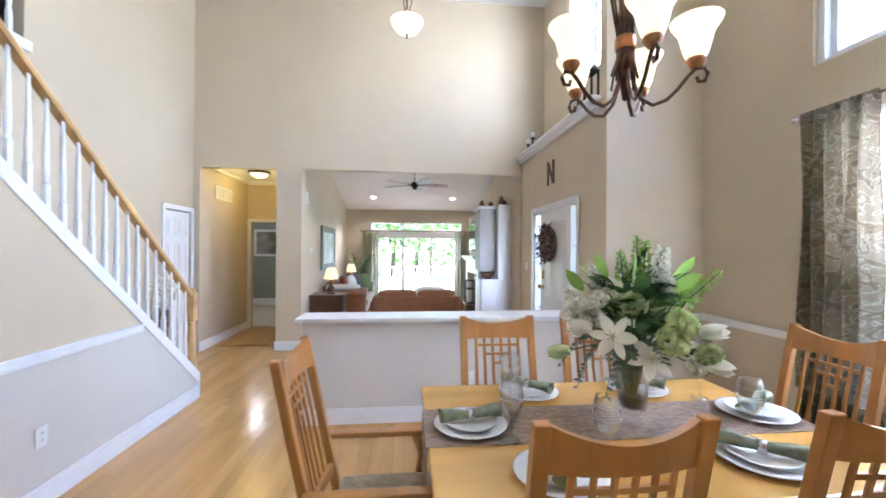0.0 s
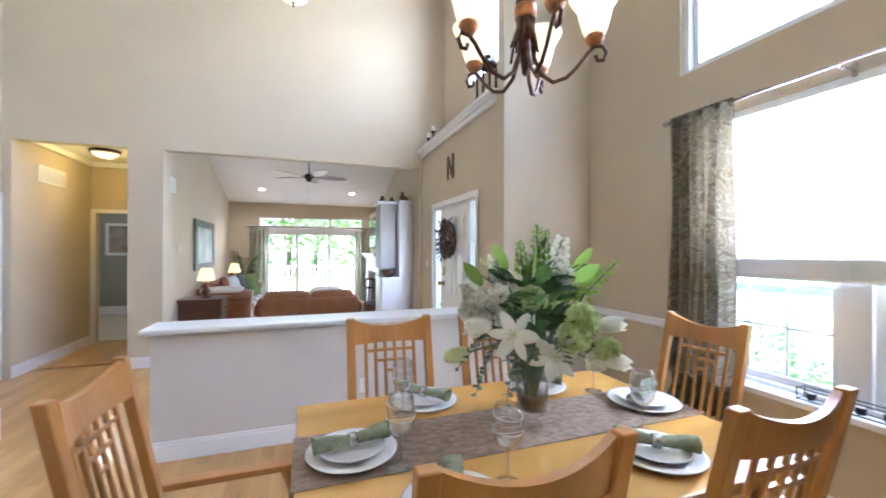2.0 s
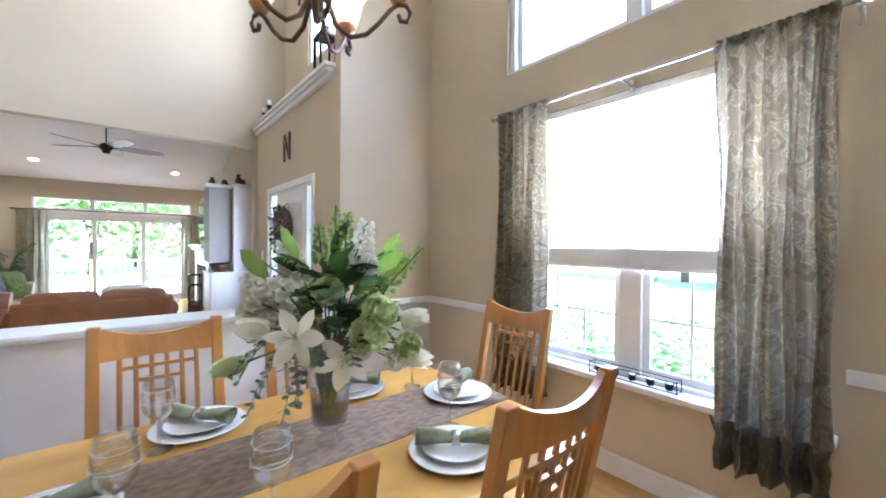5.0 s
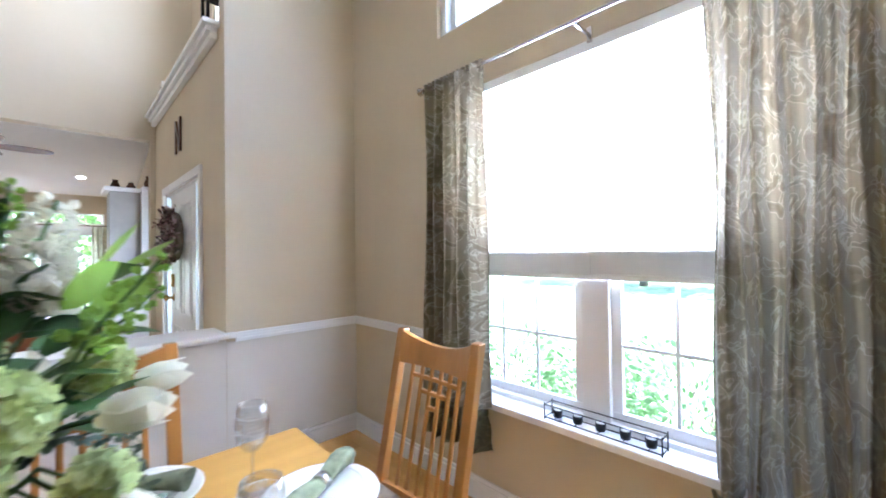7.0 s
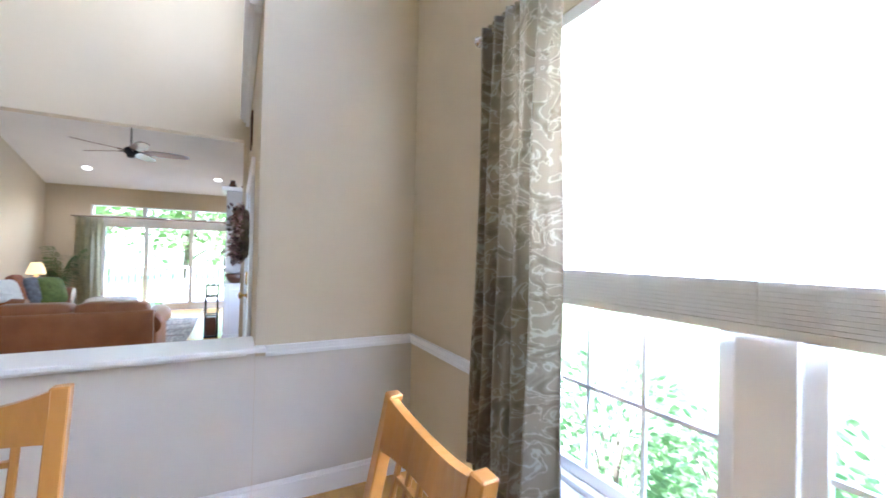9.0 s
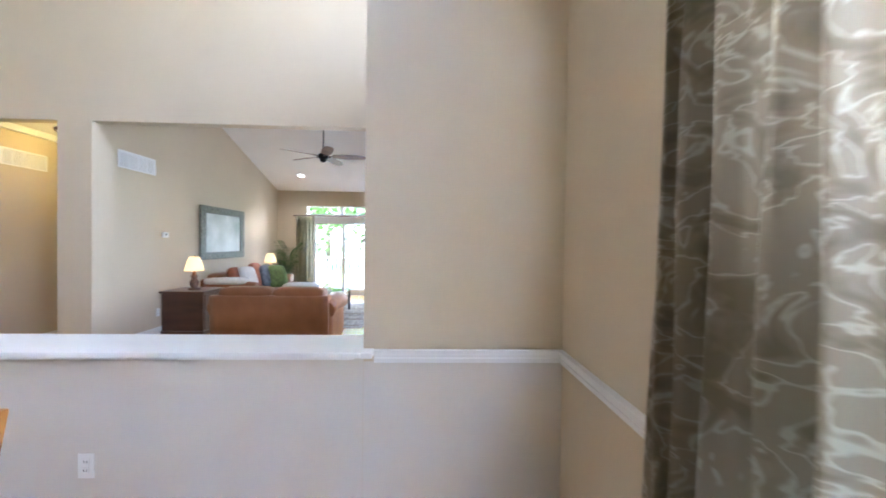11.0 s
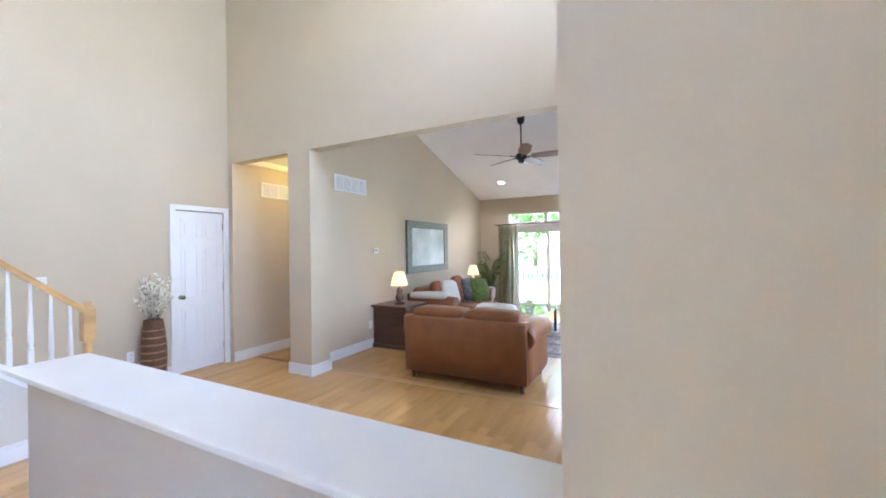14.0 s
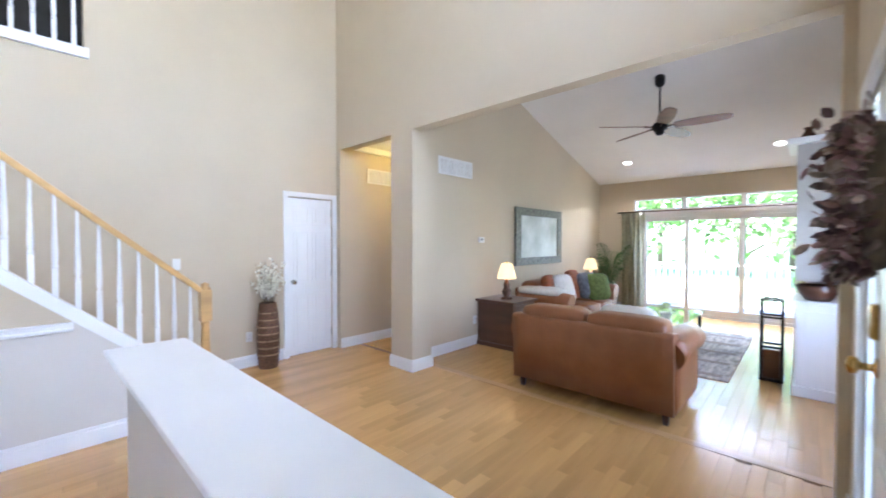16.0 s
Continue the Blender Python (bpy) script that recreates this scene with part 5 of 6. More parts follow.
def settee(name, label, w, seats, m):
    """Faces +y, from x 0 to w; back at y 0."""
    s = thing(name, label, "sofa", at=m)
    bk2 = bmesh.new()
    n = 16
    rings = []
    for i in range(n + 1):
        x = 0.04 + (w - 0.08) * i / n
        rings.append([bk2.verts.new((x, y, z)) for y, z in ((0.02, 0.10), (0.0, 0.45), (-0.02, 0.71), (-0.005, 0.735), (0.05, 0.745), (0.16, 0.73), (0.22, 0.40), (0.22, 0.10))])
    for a, b in zip(rings, rings[1:]):
        for k in range(8):
            bk2.faces.new((a[k], a[(k + 1) % 8], b[(k + 1) % 8], b[k])).smooth = k not in (6, 7)
    bk2.faces.new(rings[0][::-1]), bk2.faces.new(rings[-1])
    part("back", bk2, LEATHER, s)
    part("base", mk((0.06, 0.10, 0.10, w - 0.06, 0.86, 0.28), bevel=0.02), LEATHER, s)
    cw = (w - 0.36) / seats
    for k in range(seats):
        part("seat_cushion", sb(0.18 + cw * k + 0.005, 0.22, 0.27, 0.18 + cw * (k + 1) - 0.005, 0.90, 0.46, r=0.06, puff=0.03), LEATHER, s)
        part("back_cushion", sb(0.10 + (w - 0.2) / seats * k + 0.004, 0.02, 0.42, 0.10 + (w - 0.2) / seats * (k + 1) - 0.004, 0.32, 0.835, r=0.075, puff=0.02), LEATHER, s)
    for x0 in (0.0, w - 0.2):
        a = bmesh.new()
        soft_box(a, x0 + 0.02, 0.04, 0.10, x0 + 0.18, 0.88, 0.52, r=0.03)
        part("arm", a, LEATHER, s)
        t = tube([(x0 + 0.1, 0.06, 0.56), (x0 + 0.1, 0.2, 0.59), (x0 + 0.1, 0.6, 0.60), (x0 + 0.1, 0.90, 0.57)], 0.125, 18)
        part("rolled_arm", t, LEATHER, s)
    for x0 in (0.08, w - 0.14):
        for y0 in (0.06, 0.78):
            part("foot", lathe([(0.026, 0.002), (0.036, 0.1)], 4, Matrix.Translation((x0 + 0.03, y0 + 0.03, 0)) @ Matrix.Rotation(radians(45), 4, "Z")), DARKWOOD, s, "dark wooden foot")
    return s


settee("loveseat", "tan leather loveseat with rolled arms, seen from behind", 1.52, 2, Matrix.Translation((0.40, 7.43, 0)))
settee("sofa", "tan leather sofa along the wall, piled with cushions", 2.0, 3, Matrix.Translation((-0.76, 11.35, 0)) @ Matrix.Rotation(radians(-90), 4, "Z"))


def pillow(x, y, z, size, color, label, rx, rz):
    p = thing("throw_pillow", label, "cushion", "sofa cushions", at=pose(x, y, z, rx, 0, rz))
    part("cover", sb(-size / 2, -0.075, -size / 2, size / 2, 0.075, size / 2, r=0.07, puff=0.10), color, p)


P_WHITE = mat("white_cotton", (0.72, 0.70, 0.66), 0.9, vary=0.06, scale=20, bump=0.05, fine=300)
P_GREEN = mat("olive_cushion_fabric", (0.15, 0.20, 0.05), 0.9, vary=0.2, scale=20, bump=0.05, fine=300)
P_GREY = mat("slate_cushion_fabric", (0.17, 0.18, 0.20), 0.9, vary=0.2, scale=20, bump=0.05, fine=300)
P_RUST = mat("rust_cushion_fabric", (0.30, 0.09, 0.03), 0.8, vary=0.2, scale=20)
pillow(-0.36, 9.75, 0.71, 0.42, P_RUST, "rust coloured cushion on the sofa", -15, 100)
pillow(-0.25, 10.0, 0.70, 0.44, P_WHITE, "white cotton cushion on the sofa", -18, 80)
pillow(-0.33, 10.55, 0.73, 0.46, P_RUST, "rust coloured cushion on the sofa", -15, 95)
pillow(-0.18, 10.75, 0.70, 0.42, P_GREY, "slate grey cushion on the sofa", -18, 75)
pillow(-0.05, 10.88, 0.68, 0.44, P_GREEN, "olive green cushion on the sofa", -20, 60)
thr = thing("throw_blanket", "folded cream throw over the sofa arm", "blanket")
part("cloth", sb(-0.70, 9.31, 0.655, -0.02, 9.62, 0.77, r=0.05, puff=0.05), P_WHITE, thr)
thr = thing("throw_blanket", "white throw over the loveseat cushions", "blanket")
part("cloth", sb(1.16, 7.78, 0.465, 1.66, 7.96, 0.865, r=0.08, puff=0.02), P_WHITE, thr)

con = thing("side_cabinet", "dark cherry side cabinet beside the sofa", "cabinet")
part("body", mk((-0.82, 8.47, 0.02, -0.22, 9.02, 0.62), bevel=0.006), DARKWOOD, con)
part("top", mk((-0.835, 8.43, 0.621, -0.19, 9.05, 0.655), bevel=0.008), DARKWOOD, con)
part("plinth", mk((-0.83, 8.45, 0.002, -0.20, 9.04, 0.06), bevel=0.004), DARKWOOD, con)
for z0, z1 in ((0.09, 0.34), (0.36, 0.60)):
    df = part("drawer_front", mk((-0.222, 8.50, z0, -0.208, 8.99, z1), bevel=0.003), DARKWOOD, con)
    part("drawer_pull", lathe([(0.0, 0), (0.008, 0), (0.014, 0.02), (0, 0.024)], 10, Matrix.Translation((-0.208, 8.75, (z0 + z1) / 2)) @ Matrix.Rotation(radians(90), 4, "Y")), BRASS, df, "small brass pull")


def table_lamp(x, y, z, label, base_mat):
    l = thing("table_lamp", label, "lamp", "living room lamps", at=Matrix.Translation((x, y, z)))
    part("base", lathe([(0.0, 0), (0.085, 0.0), (0.08, 0.02), (0.04, 0.035), (0.06, 0.07), (0.065, 0.12), (0.035, 0.17), (0.05, 0.20), (0.03, 0.24), (0.018, 0.27), (0.008, 0.30), (0.008, 0.36)], 24), base_mat, l)
    shade = part("shade", lathe([(0.135, 0.29), (0.125, 0.33), (0.095, 0.44), (0.07, 0.50), (0.066, 0.50), (0.09, 0.44), (0.12, 0.33), (0.131, 0.29)], 28), SHADE_LAMP, l, "glowing cream bell shade")
    part("finial", lathe([(0.0, 0.50), (0.006, 0.50), (0.009, 0.52), (0.0, 0.535)], 10), BRASS, shade, "brass finial")
    bulb("lamp_bulb", (x, y, z + 0.40), 1.2, 0.03, (1, 0.7, 0.4))


table_lamp(-0.47, 8.68, 0.656, "dark bronze table lamp with a lit cream shade on the cabinet", BRONZE)
et = thing("end_table", "dark wooden end table beyond the sofa", "table")
part("top", mk((-0.80, 11.45, 0.60, -0.25, 11.95, 0.63), bevel=0.006), DARKWOOD, et)
for xx in (-0.78, -0.31):
    for yy in (11.47, 11.89):
        part("leg", mk((xx, yy, 0.002, xx + 0.04, yy + 0.04, 0.60), bevel=0.004), DARKWOOD, et)
table_lamp(-0.50, 11.68, 0.631, "slim silver table lamp with a lit cream shade", STEEL)
pic = thing("framed_picture", "framed landscape print with a wide grey frame above the sofa", "picture")
FRAME_G = mat("weathered_grey_frame", (0.20, 0.20, 0.165), 0.5, vary=0.3, scale=20)
part("frame", mk((-0.839, 9.44, 1.07, -0.795, 11.03, 1.20), (-0.839, 9.44, 1.90, -0.795, 11.03, 2.03), (-0.839, 9.44, 1.20, -0.795, 9.60, 1.90), (-0.839, 10.87, 1.20, -0.795, 11.03, 1.90), bevel=0.005), FRAME_G, pic)
part("print", mk((-0.838, 9.60, 1.20, -0.815, 10.87, 1.90)), mat("pale_tree_print", (0.68, 0.69, 0.66), 0.5, vary=0.15, scale=2, second=(0.35, 0.38, 0.33)), pic)

# palm in the corner
palm = thing("potted_palm", "green potted palm in the corner by the curtains", "plant", at=Matrix.Translation((-0.42, 12.52, 0.002)))
part("pot", lathe([(0.0, 0), (0.11, 0.0), (0.15, 0.28), (0.16, 0.30), (0.14, 0.30), (0.0, 0.26)], 24), WICKER, palm)
fr, stt = bmesh.new(), bmesh.new()
for k in range(17):
    a = rng.uniform(0, 6.283)
    out = Vector((math.cos(a), math.sin(a), 0))
    if out.x < -0.2 or out.y > 0.3:
        out *= 0.45
    h = rng.uniform(0.9, 1.55)
    pts = [Vector((0, 0, 0.27)) + out * 0.42 * u ** 1.6 + Vector((0, 0, h * u - 0.30 * u ** 4)) for u in [q / 8 for q in range(9)]]
    tube(pts, 0.006, 5, stt, taper=0.4)
    for q in range(3, 9):
        for s in (-1, 1):
            for w in (0.0, 0.5):
                p = pts[q].lerp(pts[max(0, q - 1)], w)
                d = Vector((-out.y * s, out.x * s, 0.1)).normalized() + out * 0.8 + Vector((0, 0, -0.25))
                leaf_mesh(fr, Matrix.Translation(p) @ frame_to(d, 0), 0.22, 0.03, -0.15, 4)
part("stalks", stt, LEAF, palm)
part("fronds", fr, LEAF, palm)

# coffee table, rug
rug = thing("area_rug", "grey and cream patterned area rug under the coffee table", "rug")
part("rug_body", mk((0.55, 9.0, 0.001, 2.04, 11.6, 0.012), bevel=0.003), mat("grey_cream_rug", (0.55, 0.51, 0.46), 0.95, vary=0.3, scale=7, bump=0.2, fine=300, stretch=(3, 0.6, 1)), rug)
for k in range(5):
    part("stripe", mk((0.62, 9.1 + k * 0.55, 0.0125, 1.97, 9.2 + k * 0.55, 0.0145)), mat("brown_rug_stripe", (0.36, 0.31, 0.27), 0.95, vary=0.2, scale=40), rug)
ct = thing("coffee_table", "glass-topped coffee table on the rug", "table")
part("top", mk((0.80, 9.5, 0.44, 1.55, 10.75, 0.455), bevel=0.004), GLASS, ct)
part("lower_shelf", mk((0.86, 9.56, 0.16, 1.49, 10.69, 0.18), bevel=0.004), DARKWOOD, ct)
for xx in (0.83, 1.48):
    for yy in (9.53, 10.68):
        part("leg", mk((xx, yy, 0.014, xx + 0.04, yy + 0.04, 0.44), bevel=0.004), BLACK, ct)
fb = thing("flower_bowl", "small bowl of pale blossoms on the coffee table", "flowers", at=Matrix.Translation((1.25, 9.9, 0.456)))
part("bowl", lathe([(0.0, 0), (0.05, 0), (0.08, 0.06), (0.075, 0.06), (0.0, 0.02)], 20), CERAMIC, fb)
cb = bmesh.new()
for k in range(70):
    d = Vector((rng.gauss(0, 1), rng.gauss(0, 1), abs(rng.gauss(0, 1)))).normalized()
    leaf_mesh(cb, Matrix.Translation(Vector((0, 0, 0.08)) + d * 0.07) @ frame_to(d, rng.uniform(0, 6)), 0.05, 0.03, 0.2, 3)
part("blossoms", cb, PETAL_G, fb)

# ceiling fan
fan = thing("ceiling_fan", "dark bronze ceiling fan with brown wooden blades, at rest", "ceiling fan", at=Matrix.Translation((1.16, 9.86, 2.985)))
part("downrod", lathe([(0.011, 0.05), (0.011, 0.60)], 10), BLACK, fan)
part("canopy", lathe([(0.0, 0.54), (0.035, 0.545), (0.06, 0.58), (0.065, 0.69), (0.0, 0.69)], 18), BLACK, fan)
part("motor", lathe([(0.0, -0.06), (0.05, -0.055), (0.09, -0.02), (0.10, 0.02), (0.07, 0.06), (0.03, 0.08), (0.0, 0.08)], 24), BLACK, fan)
part("cap", lathe([(0.0, -0.10), (0.04, -0.095), (0.06, -0.06), (0, -0.055)], 18), BLACK, fan)
BLADE = mat("brown_blade_wood", (0.16, 0.07, 0.035), 0.35, vary=0.2, scale=10, stretch=(0.2, 1, 1))
for k in range(5):
    rot = Matrix.Rotation(radians(5 + 72 * k), 4, "Z")
    part("blade_iron", tube([rot @ Vector((0.07, 0, 0.0)), rot @ Vector((0.14, 0, 0.01)), rot @ Vector((0.2, 0, 0.012))], 0.011, 8), BRONZE, fan)
    bb = bmesh.new()
    rr = []
    for i in range(13):
        u = i / 12
        wd = 0.042 + 0.05 * math.sin(math.pi * min(1, 0.15 + u * 0.75))
        if i == 12:
            wd *= 0.5
        mm = rot @ Matrix.Translation((0.17 + 0.62 * u, 0, 0.012)) @ Matrix.Rotation(radians(-14), 4, "X")
        rr.append([bb.verts.new(mm @ Vector(p)) for p in ((0, -wd, -0.004), (0, wd, -0.004), (0, wd, 0.004), (0, -wd, 0.004))])
    for a, b in zip(rr, rr[1:]):
        for q in range(4):
            bb.faces.new((a[q], a[(q + 1) % 4], b[(q + 1) % 4], b[q]))
    bb.faces.new(rr[0][::-1]), bb.faces.new(rr[-1])
    part("blade", bb, BLADE, fan)
for x, y in ((0.04, 12.12), (2.30, 12.12)):
    z = 4.44 - (y - 7.14) * 0.28833 - 0.004
    c = thing("recessed_light", "small lit recessed ceiling light", "ceiling light", "recessed lights", at=Matrix.Translation((x, y, z)) @ Matrix.Rotation(radians(-16.1), 4, "X"))
    part("trim_ring", lathe([(0.07, 0.0), (0.095, -0.006), (0.095, 0.003), (0.07, 0.003)], 24), TRIM, c)
    part("lens", lathe([(0.0, -0.002), (0.07, -0.002), (0.07, 0.002), (0, 0.002)], 24), CAN_GLOW, c)
    lamp = new("recessed_bulb", bpy.data.lights.new("recessed_bulb", "SPOT"))
    lamp.data.energy, lamp.data.spot_size, lamp.data.spot_blend, lamp.data.color, lamp.data.shadow_soft_size = 6, radians(130), 0.6, (1, 0.86, 0.66), 0.06
    lamp.matrix_world = look((x, y, z - 0.02), (x, y, 0))

# sliding doors and curtains
sd = tagged(new("door_2"), "white sliding patio doors with a transom above", "door", kind="structure")
part("frame", mk((0.02, 13.02, 0, 0.08, 13.12, 2.03), (2.56, 13.02, 0, 2.62, 13.12, 2.03), (0.08, 13.02, 1.97, 2.56, 13.12, 2.03), (0.08, 13.02, 0.0, 2.56, 13.12, 0.05)), TRIM, sd)
for x0, x1, yy in ((0.08, 0.92, 13.06), (0.84, 1.78, 13.03), (1.72, 2.56, 13.06)):
    part("door_sash", mk((x0, yy, 0.052, x0 + 0.07, yy + 0.028, 1.968), (x1 - 0.07, yy, 0.052, x1, yy + 0.028, 1.968), (x0 + 0.07, yy, 0.052, x1 - 0.07, yy + 0.028, 0.15), (x0 + 0.07, yy, 1.89, x1 - 0.07, yy + 0.028, 1.968), bevel=0.003), TRIM, sd)
    p = part("pane", mk((x0 + 0.07, yy + 0.012, 0.15, x1 - 0.07, yy + 0.016, 1.89)), PANE, sd)
    p.visible_shadow = False
part("casing", mk((-0.05, 12.975, 0, 0.02, 12.999, 2.10), (2.62, 12.975, 0, 2.69, 12.999, 2.10), (0.02, 12.975, 2.03, 2.62, 12.999, 2.10), bevel=0.004), TRIM, sd)
tw2 = tagged(new("window_4"), "white three-pane transom window over the sliding doors", "window", kind="structure")
part("window_frame", mk((-0.10, 13.0, 2.12, 2.70, 13.1, 2.145), (-0.10, 13.0, 2.335, 2.70, 13.1, 2.36), (-0.10, 13.0, 2.145, -0.06, 13.1, 2.335), (2.66, 13.0, 2.145, 2.70, 13.1, 2.335), (0.80, 13.0, 2.145, 0.88, 13.1, 2.335), (1.74, 13.0, 2.145, 1.82, 13.1, 2.335)), TRIM, tw2)
for x0, x1 in ((-0.06, 0.80), (0.88, 1.74), (1.82, 2.66)):
    p = part("pane", mk((x0, 13.05, 2.145, x1, 13.054, 2.335)), PANE, tw2)
    p.visible_shadow = False
for x0, x1 in ((-0.32, 0.14), (2.48, 2.86)):
    c = thing("curtain", "pale sage curtain beside the sliding doors", "curtain", "living room curtains")
    part("panel", drape(x0, x1, 0.03, 2.08, 4, 0.035, x0, nu=60, nz=12, axis="y", base=12.89), CURT_PLAIN, c)
rod = thing("curtain_rod", "dark curtain rod over the sliding doors", "curtain rod")
part("pole", tube([(-0.40, 12.89, 2.09), (2.92, 12.89, 2.09)], 0.011, 8), BRONZE, rod)
for xx in (-0.36, 1.3, 2.88):
    part("bracket", mk((xx - 0.006, 12.89, 2.075, xx + 0.006, 12.999, 2.087)), BRONZE, rod)

win = tagged(new("window_5"), "white side window in the living room", "window", kind="structure")
part("window_frame", mk((3.22, 7.45, 0.65, 3.33, 7.50, 2.15), (3.22, 8.50, 0.65, 3.33, 8.55, 2.15), (3.22, 7.50, 0.65, 3.33, 8.50, 0.70), (3.22, 7.50, 2.10, 3.33, 8.50, 2.15), bevel=0.004), TRIM, win)
sash(win, 3.26, 7.50, 8.50, 0.70, 1.42, [8.0], [])
sash(win, 3.29, 7.50, 8.50, 1.38, 2.10, [8.0], [])

# built-ins and fireplace on the right
# Grey base colour holds the shade on the white upper cabinet's side.
SHADED_P = mat("shaded_white_panel", (0.42, 0.40, 0.38), 0.6, vary=0.05)
bc = thing("base_cabinet", "white panelled base cabinet beside the fireplace", "cabinet")
part("body", mk((2.55, 9.03, 0.02, 3.19, 9.75, 0.87), bevel=0.003), TRIM, bc)
part("plinth", mk((2.525, 9.0, 0.002, 3.19, 9.77, 0.10), bevel=0.008), TRIM, bc)
part("top", mk((2.52, 9.0, 0.871, 3.19, 9.78, 0.905), bevel=0.006), TRIM, bc)
part("end_panel", mk((2.61, 9.022, 0.17, 3.14, 9.032, 0.81), bevel=0.003), TRIM, bc)
part("cabinet_door", mk((2.538, 9.07, 0.14, 2.551, 9.70, 0.83), bevel=0.003), TRIM, bc)
uc = thing("wall_cabinet", "tall white upper cabinet with crown moulding", "cabinet")
part("body", mk((2.54, 9.18, 1.08, 2.90, 9.75, 2.40), bevel=0.003), SHADED_P, uc)
part("tower", mk((2.902, 9.04, 0.906, 3.19, 9.75, 2.42), bevel=0.003), TRIM, uc)
part("crown", mk((2.47, 9.10, 2.401, 2.90, 9.79, 2.46), (2.90, 9.0, 2.421, 3.19, 9.79, 2.48), bevel=0.01), TRIM, uc)
bw = thing("decorative_bowl", "dark wooden bowl on the white cabinet", "bowl", at=Matrix.Translation((2.70, 9.17, 0.906)))
part("bowl", lathe([(0.0, 0), (0.09, 0.0), (0.13, 0.06), (0.17, 0.145), (0.155, 0.145), (0.12, 0.06), (0.0, 0.02)], 28), DARKWOOD, bw)
for x, y, h in ((2.62, 9.4, 0.14), (2.8, 9.3, 0.10), (3.0, 9.15, 0.18), (3.1, 9.3, 0.12)):
    v = thing("ornament", "small dark ornament on top of the cabinet", "ornament", "cabinet ornaments", at=Matrix.Translation((x, y, 2.461 if x < 2.9 else 2.481)))
    part("body", lathe([(0.0, 0), (0.05, 0.0), (0.06, h * 0.4), (0.03, h * 0.8), (0.04, h), (0, h)], 14), BRONZE, v)
fp = thing("fireplace", "white mantel fireplace with a dark firebox", "fireplace")
part("surround", mk((2.62, 9.80, 0, 3.19, 10.05, 1.32), (2.62, 11.35, 0, 3.19, 11.6, 1.32), (2.62, 10.05, 0.95, 3.19, 11.35, 1.32), bevel=0.004), TRIM, fp)
part("mantel_shelf", mk((2.50, 9.79, 1.321, 3.19, 11.7, 1.38), (2.55, 9.79, 1.26, 2.62, 11.65, 1.32), bevel=0.01), TRIM, fp)
part("firebox", mk((2.80, 10.05, 0.0, 3.19, 11.35, 0.95)), BLACK, fp)
part("chimney_breast", mk((2.72, 9.80, 1.381, 3.19, 11.6, 2.40)), WALL, fp)
tv = thing("television", "dark flat television above the mantel", "television")
part("casing", mk((2.66, 10.05, 1.50, 2.718, 11.35, 2.25), bevel=0.006), BLACK, tv)
part("screen", mk((2.657, 10.08, 1.53, 2.66, 11.32, 2.22)), mat("dark_gloss_screen", (0.02, 0.02, 0.022), 0.05, bump=0), tv)
for y in (9.95, 10.0 + 0.12):
    v = thing("mantel_candle", "cream candle on a glass stand on the mantel", "candle", "mantel candles", at=Matrix.Translation((2.56, y, 1.381)))
    part("stand", lathe([(0.0, 0), (0.03, 0.0), (0.008, 0.02), (0.008, 0.08), (0.03, 0.10), (0, 0.10)], 14), GLASS, v)
    part("candle", lathe([(0.0, 0.101), (0.022, 0.101), (0.022, 0.17), (0, 0.17)], 14), CERAMIC, v)
ft = thing("fire_tool_rack", "black iron fire tool rack beside the hearth", "fire tools", at=Matrix.Translation((2.36, 9.45, 0.002)))
part("base", mk((-0.10, -0.12, 0, 0.10, 0.12, 0.03), bevel=0.004), BLACK, ft)
for sx in (-0.085, 0.085):
    for sy in (-0.105, 0.105):
        part("upright", mk((sx - 0.01, sy - 0.01, 0.03, sx + 0.01, sy + 0.01, 0.84)), BLACK, ft)
for z in (0.35, 0.66, 0.84):
    part("ring", mk((-0.095, -0.115, z, 0.095, -0.095, z + 0.02), (-0.095, 0.095, z, 0.095, 0.115, z + 0.02), (-0.095, -0.095, z, -0.075, 0.095, z + 0.02), (0.075, -0.095, z, 0.095, 0.095, z + 0.02)), BLACK, ft)
part("log_bin", mk((-0.07, -0.09, 0.031, 0.07, 0.09, 0.33), bevel=0.01), DARKWOOD, ft)

# room seen down the hall
bp2 = thing("framed_picture", "framed landscape in the room beyond the hall", "picture")
part("frame", mk((-3.10, 11.90, 1.33, -2.20, 11.949, 1.39), (-3.10, 11.90, 1.99, -2.20, 11.949, 2.05), (-3.10, 11.90, 1.39, -3.04, 11.949, 1.99), (-2.26, 11.90, 1.39, -2.20, 11.949, 1.99)), TRIM, bp2)
part("print", mk((-3.04, 11.92, 1.39, -2.26, 11.948, 1.99)), mat("brown_landscape_print", (0.30, 0.27, 0.22), 0.4, vary=0.4, scale=3, second=(0.12, 0.10, 0.07)), bp2)
# Added fill light without a fixture, brightens the room past the hall doorway.
bulb("bedroom_fill", (-2.4, 10.2, 2.3), 2.2, 0.1, (1, 0.9, 0.75))

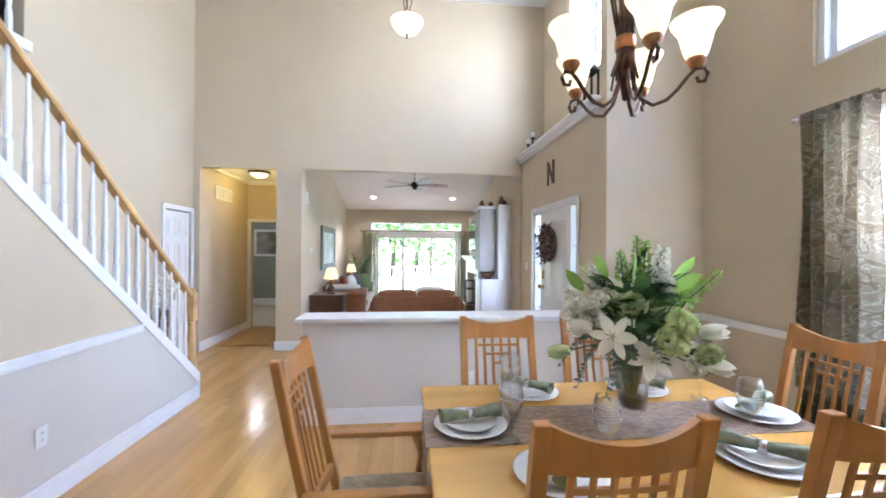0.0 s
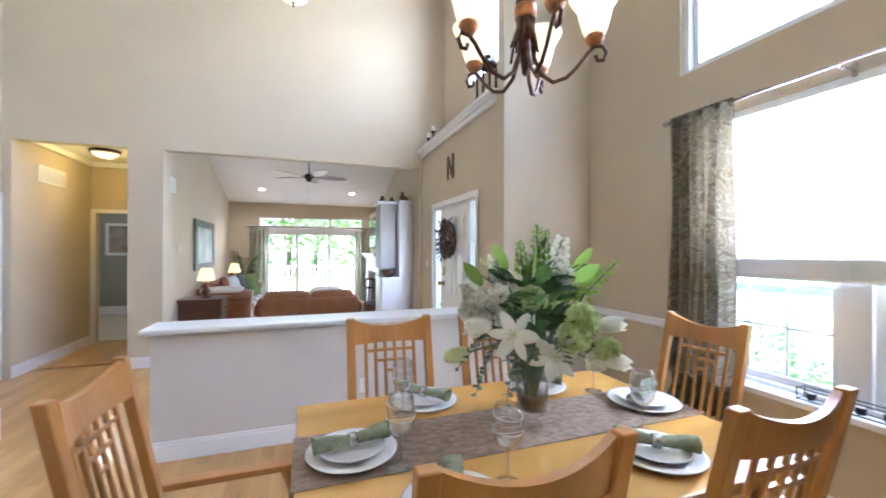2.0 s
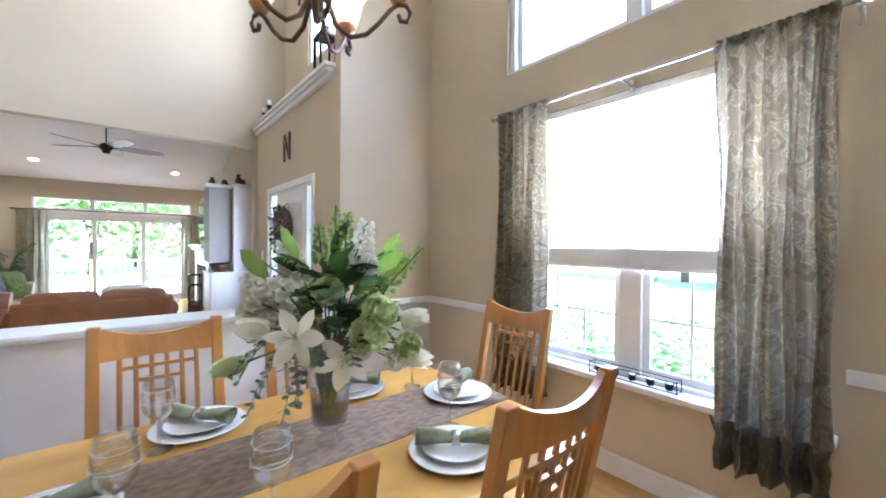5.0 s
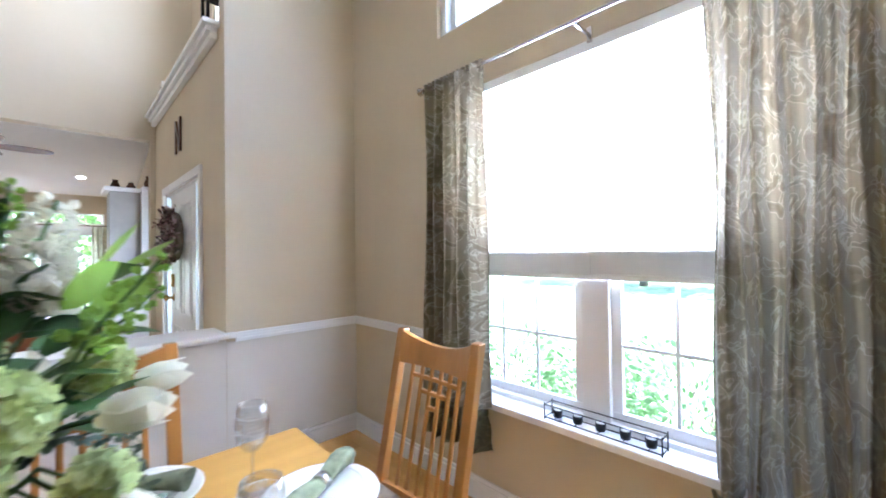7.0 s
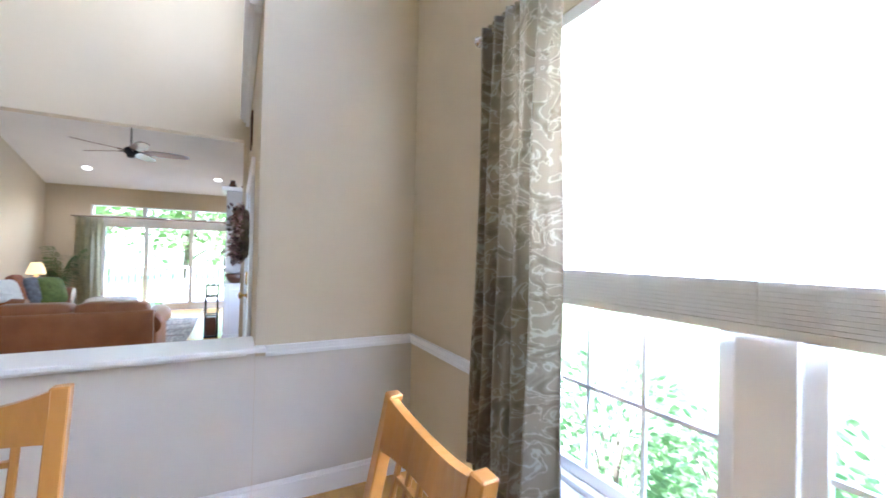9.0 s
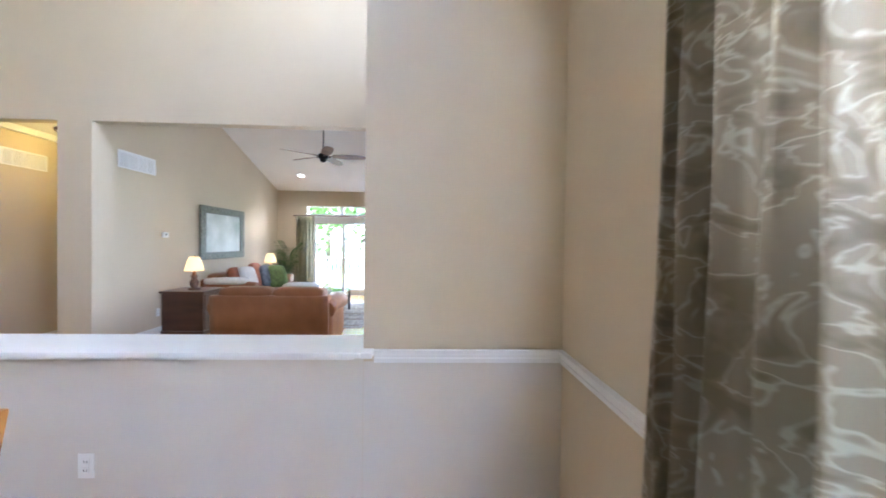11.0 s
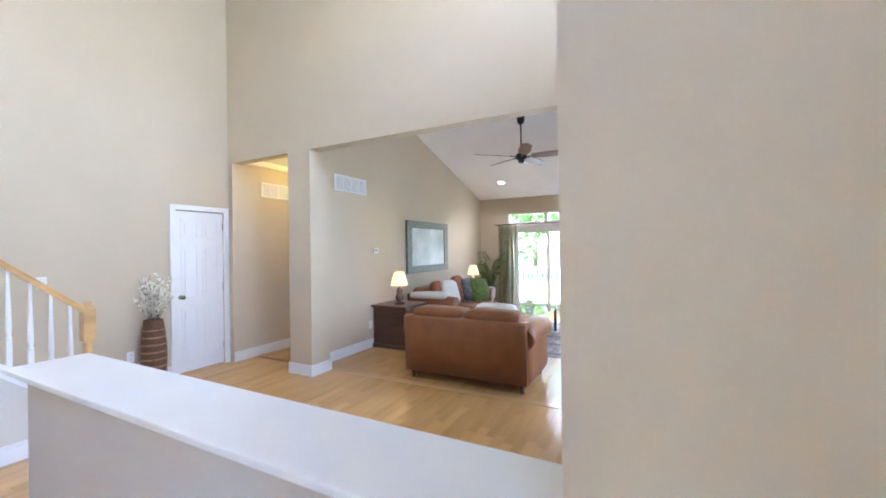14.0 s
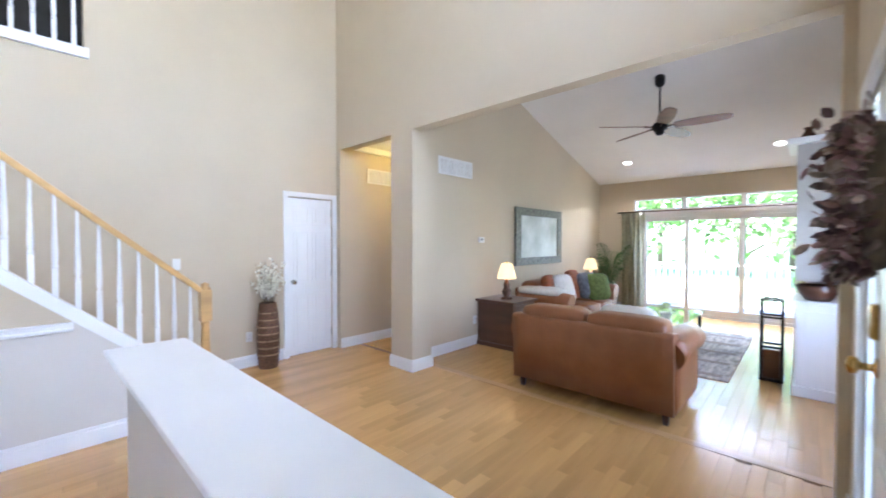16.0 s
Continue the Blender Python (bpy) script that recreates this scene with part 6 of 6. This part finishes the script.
# ---- outside ----
structure("ground", mk((-400, -400, -0.6, 400, 400, -0.45)), GRASS, "green lawn around the house", "ground")
structure("pavement_porch", mk((2.92, 4.54, -0.449, 6.5, 9.0, -0.05)), mat("pale_concrete", (0.45, 0.44, 0.42), 0.9, vary=0.1, scale=8), "pale concrete porch", "pavement")
deck = thing("deck", "grey wooden deck with a railing behind the house", "deck")
part("platform", mk((-2.0, 13.16, -0.449, 5.0, 16.2, -0.08)), DECK, deck)
for k in range(46):
    part("baluster", mk((-1.9 + k * 0.15, 16.1, -0.08, -1.86 + k * 0.15, 16.14, 0.85)), TRIM, deck)
part("top_rail", mk((-2.0, 16.07, 0.851, 5.0, 16.17, 0.89)), TRIM, deck)


def shrub(x, y, r, h, n, seed):
    g = random.Random(seed)
    s = thing("shrub", "leafy green shrub outside the dining window", "shrub", "shrubs under the window", at=Matrix.Translation((x, y, -0.45)))
    st = bmesh.new()
    for k in range(7):
        a = g.uniform(0, 6.283)
        tube([(0, 0, 0), (r * 0.3 * math.cos(a), r * 0.3 * math.sin(a), h * 0.5), (r * 0.7 * math.cos(a), r * 0.7 * math.sin(a), h * 0.85)], 0.012, 5, st, taper=0.4)
    part("stems", st, BARK, s)
    b = bmesh.new()
    for k in range(n):
        a, u = g.uniform(0, 6.283), g.uniform(0, 1)
        rr = r * math.sqrt(g.uniform(0.2, 1)) * (1.0 - 0.35 * u)
        z = h * (0.12 + 0.88 * u) * (0.85 + 0.15 * math.sin(5 * a + seed))
        d = Vector((math.cos(a), math.sin(a), g.uniform(-0.3, 1.2)))
        leaf_mesh(b, Matrix.Translation((rr * math.cos(a), rr * math.sin(a), z)) @ frame_to(d, g.uniform(0, 6)), g.uniform(0.04, 0.075), g.uniform(0.025, 0.04), 0.2, 3)
    part("crown", b, BUSH, s)


for k, y in enumerate((0.9, 1.6, 2.3, 3.0, 3.7)):
    shrub(4.9 + 0.2 * (k % 2), y, 0.55, 1.12 + 0.12 * ((k * 7) % 3), 1500, k + 3)


TREELEAF = mat("tree_leaf", (0.17, 0.26, 0.09), 0.5, vary=0.3, scale=10, per_piece=0.4)


see_through(TREELEAF, 0.5, (0.30, 0.44, 0.14))
see_through(BUSH, 0.4, (0.26, 0.42, 0.16))


def tree(x, y, h, r, seed, n=1700):
    g = random.Random(seed)
    t = thing("tree", "broad leafy deciduous tree behind the house", "tree", "trees behind the house", at=Matrix.Translation((x, y, -0.45)))
    tr = tube([(0, 0, 0), (0.1, 0, h * 0.3), (0, 0.1, h * 0.6), (0.1, 0.1, h * 0.9)], 0.22, 8, taper=0.25)
    ends = []
    for k in range(14):
        a = g.uniform(0, 6.283)
        z0 = h * g.uniform(0.08, 0.55)
        e = Vector((r * 0.7 * math.cos(a), r * 0.7 * math.sin(a), z0 + h * g.uniform(0.12, 0.3)))
        tube([(0, 0, z0), e * 0.5 + Vector((0, 0, z0 * 0.5)), e], 0.07, 6, tr, taper=0.3)
        ends.append(e)
    ends.append(Vector((0, 0, h * 0.9)))
    part("trunk", tr, BARK, t)
    b = bmesh.new()
    for k in range(n):
        e = g.choice(ends)
        p = e + Vector((g.gauss(0, r * 0.28), g.gauss(0, r * 0.28), g.gauss(0, h * 0.10)))
        d = Vector((g.gauss(0, 1), g.gauss(0, 1), g.gauss(0, 0.6)))
        leaf_mesh(b, Matrix.Translation(p) @ frame_to(d, g.uniform(0, 6)), g.uniform(0.3, 0.55), g.uniform(0.2, 0.35), 0.2, 2)
    part("crown", b, TREELEAF, t)


for k, (x, y, h, r) in enumerate(((-5, 27, 9, 3.2), (0, 31, 10, 3.6), (4.5, 26, 9, 3.0), (9, 30, 10, 3.6), (-11, 32, 11, 4), (15, 34, 11, 4), (2, 38, 12, 4.4), (-6, 39, 12, 4.2), (22, 2, 9, 3.4), (24, 9, 10, 3.6))):
    tree(x, y, h, r, 40 + k)

# ---- oak floor strips ----
PW = 0.083
prng = random.Random(5)
x = -2.28
shapes = {}
verts, faces = [], []


def plank_mesh(L):
    key = round(L, 2)
    if key not in shapes:
        me_b = bmesh.new()
        g, c = 0.0003, 0.0006
        w, l = PW / 2 - g, key / 2 - g
        lo = [me_b.verts.new((sx * w, sy * l, -0.017)) for sx, sy in ((-1, -1), (1, -1), (1, 1), (-1, 1))]
        md = [me_b.verts.new((sx * w, sy * l, -c)) for sx, sy in ((-1, -1), (1, -1), (1, 1), (-1, 1))]
        hi = [me_b.verts.new((sx * (w - c), sy * (l - c), 0)) for sx, sy in ((-1, -1), (1, -1), (1, 1), (-1, 1))]
        for a, b in ((lo, md), (md, hi)):
            for q in range(4):
                me_b.faces.new((a[q], a[(q + 1) % 4], b[(q + 1) % 4], b[q]))
        me_b.faces.new(hi)
        me = bpy.data.meshes.new("plank")
        me_b.to_mesh(me)
        me_b.free()
        me.materials.append(OAK)
        shapes[key] = me
    return key, shapes[key]


LENGTHS = [0.45, 0.6, 0.75, 0.9, 1.05, 1.3]
count = 0
while x < 3.85:
    cx = x + PW / 2
    for y0, y1 in ((0.31, 7.295), (7.39, 12.99)):
        y = y0 + prng.uniform(-0.4, 0)
        while y < y1:
            L = prng.choice(LENGTHS)
            a, b = max(y, y0), min(y + L, y1)
            y += L
            if b - a < 0.08:
                continue
            LL, me = plank_mesh(b - a)
            near = -0.9 < cx < 2.7 and 4.7 < (a + b) / 2 < 8.6
            if near and count < 290:
                p = new("plank", me)
                p.parent = floor
                p.location = (cx, (a + b) / 2, 0)
                count += 1
            else:
                base = len(verts)
                for v in me.vertices:
                    verts.append((v.co.x + cx, v.co.y + (a + b) / 2, v.co.z))
                for f in me.polygons:
                    faces.append([base + i for i in f.vertices])
    x += PW
me = bpy.data.meshes.new("floor_strips")
me.from_pydata(verts, [], faces)
me.materials.append(OAK)
fs = new("floor_strips", me)
fs.parent = floor
tagged(fs, kind="stuff")
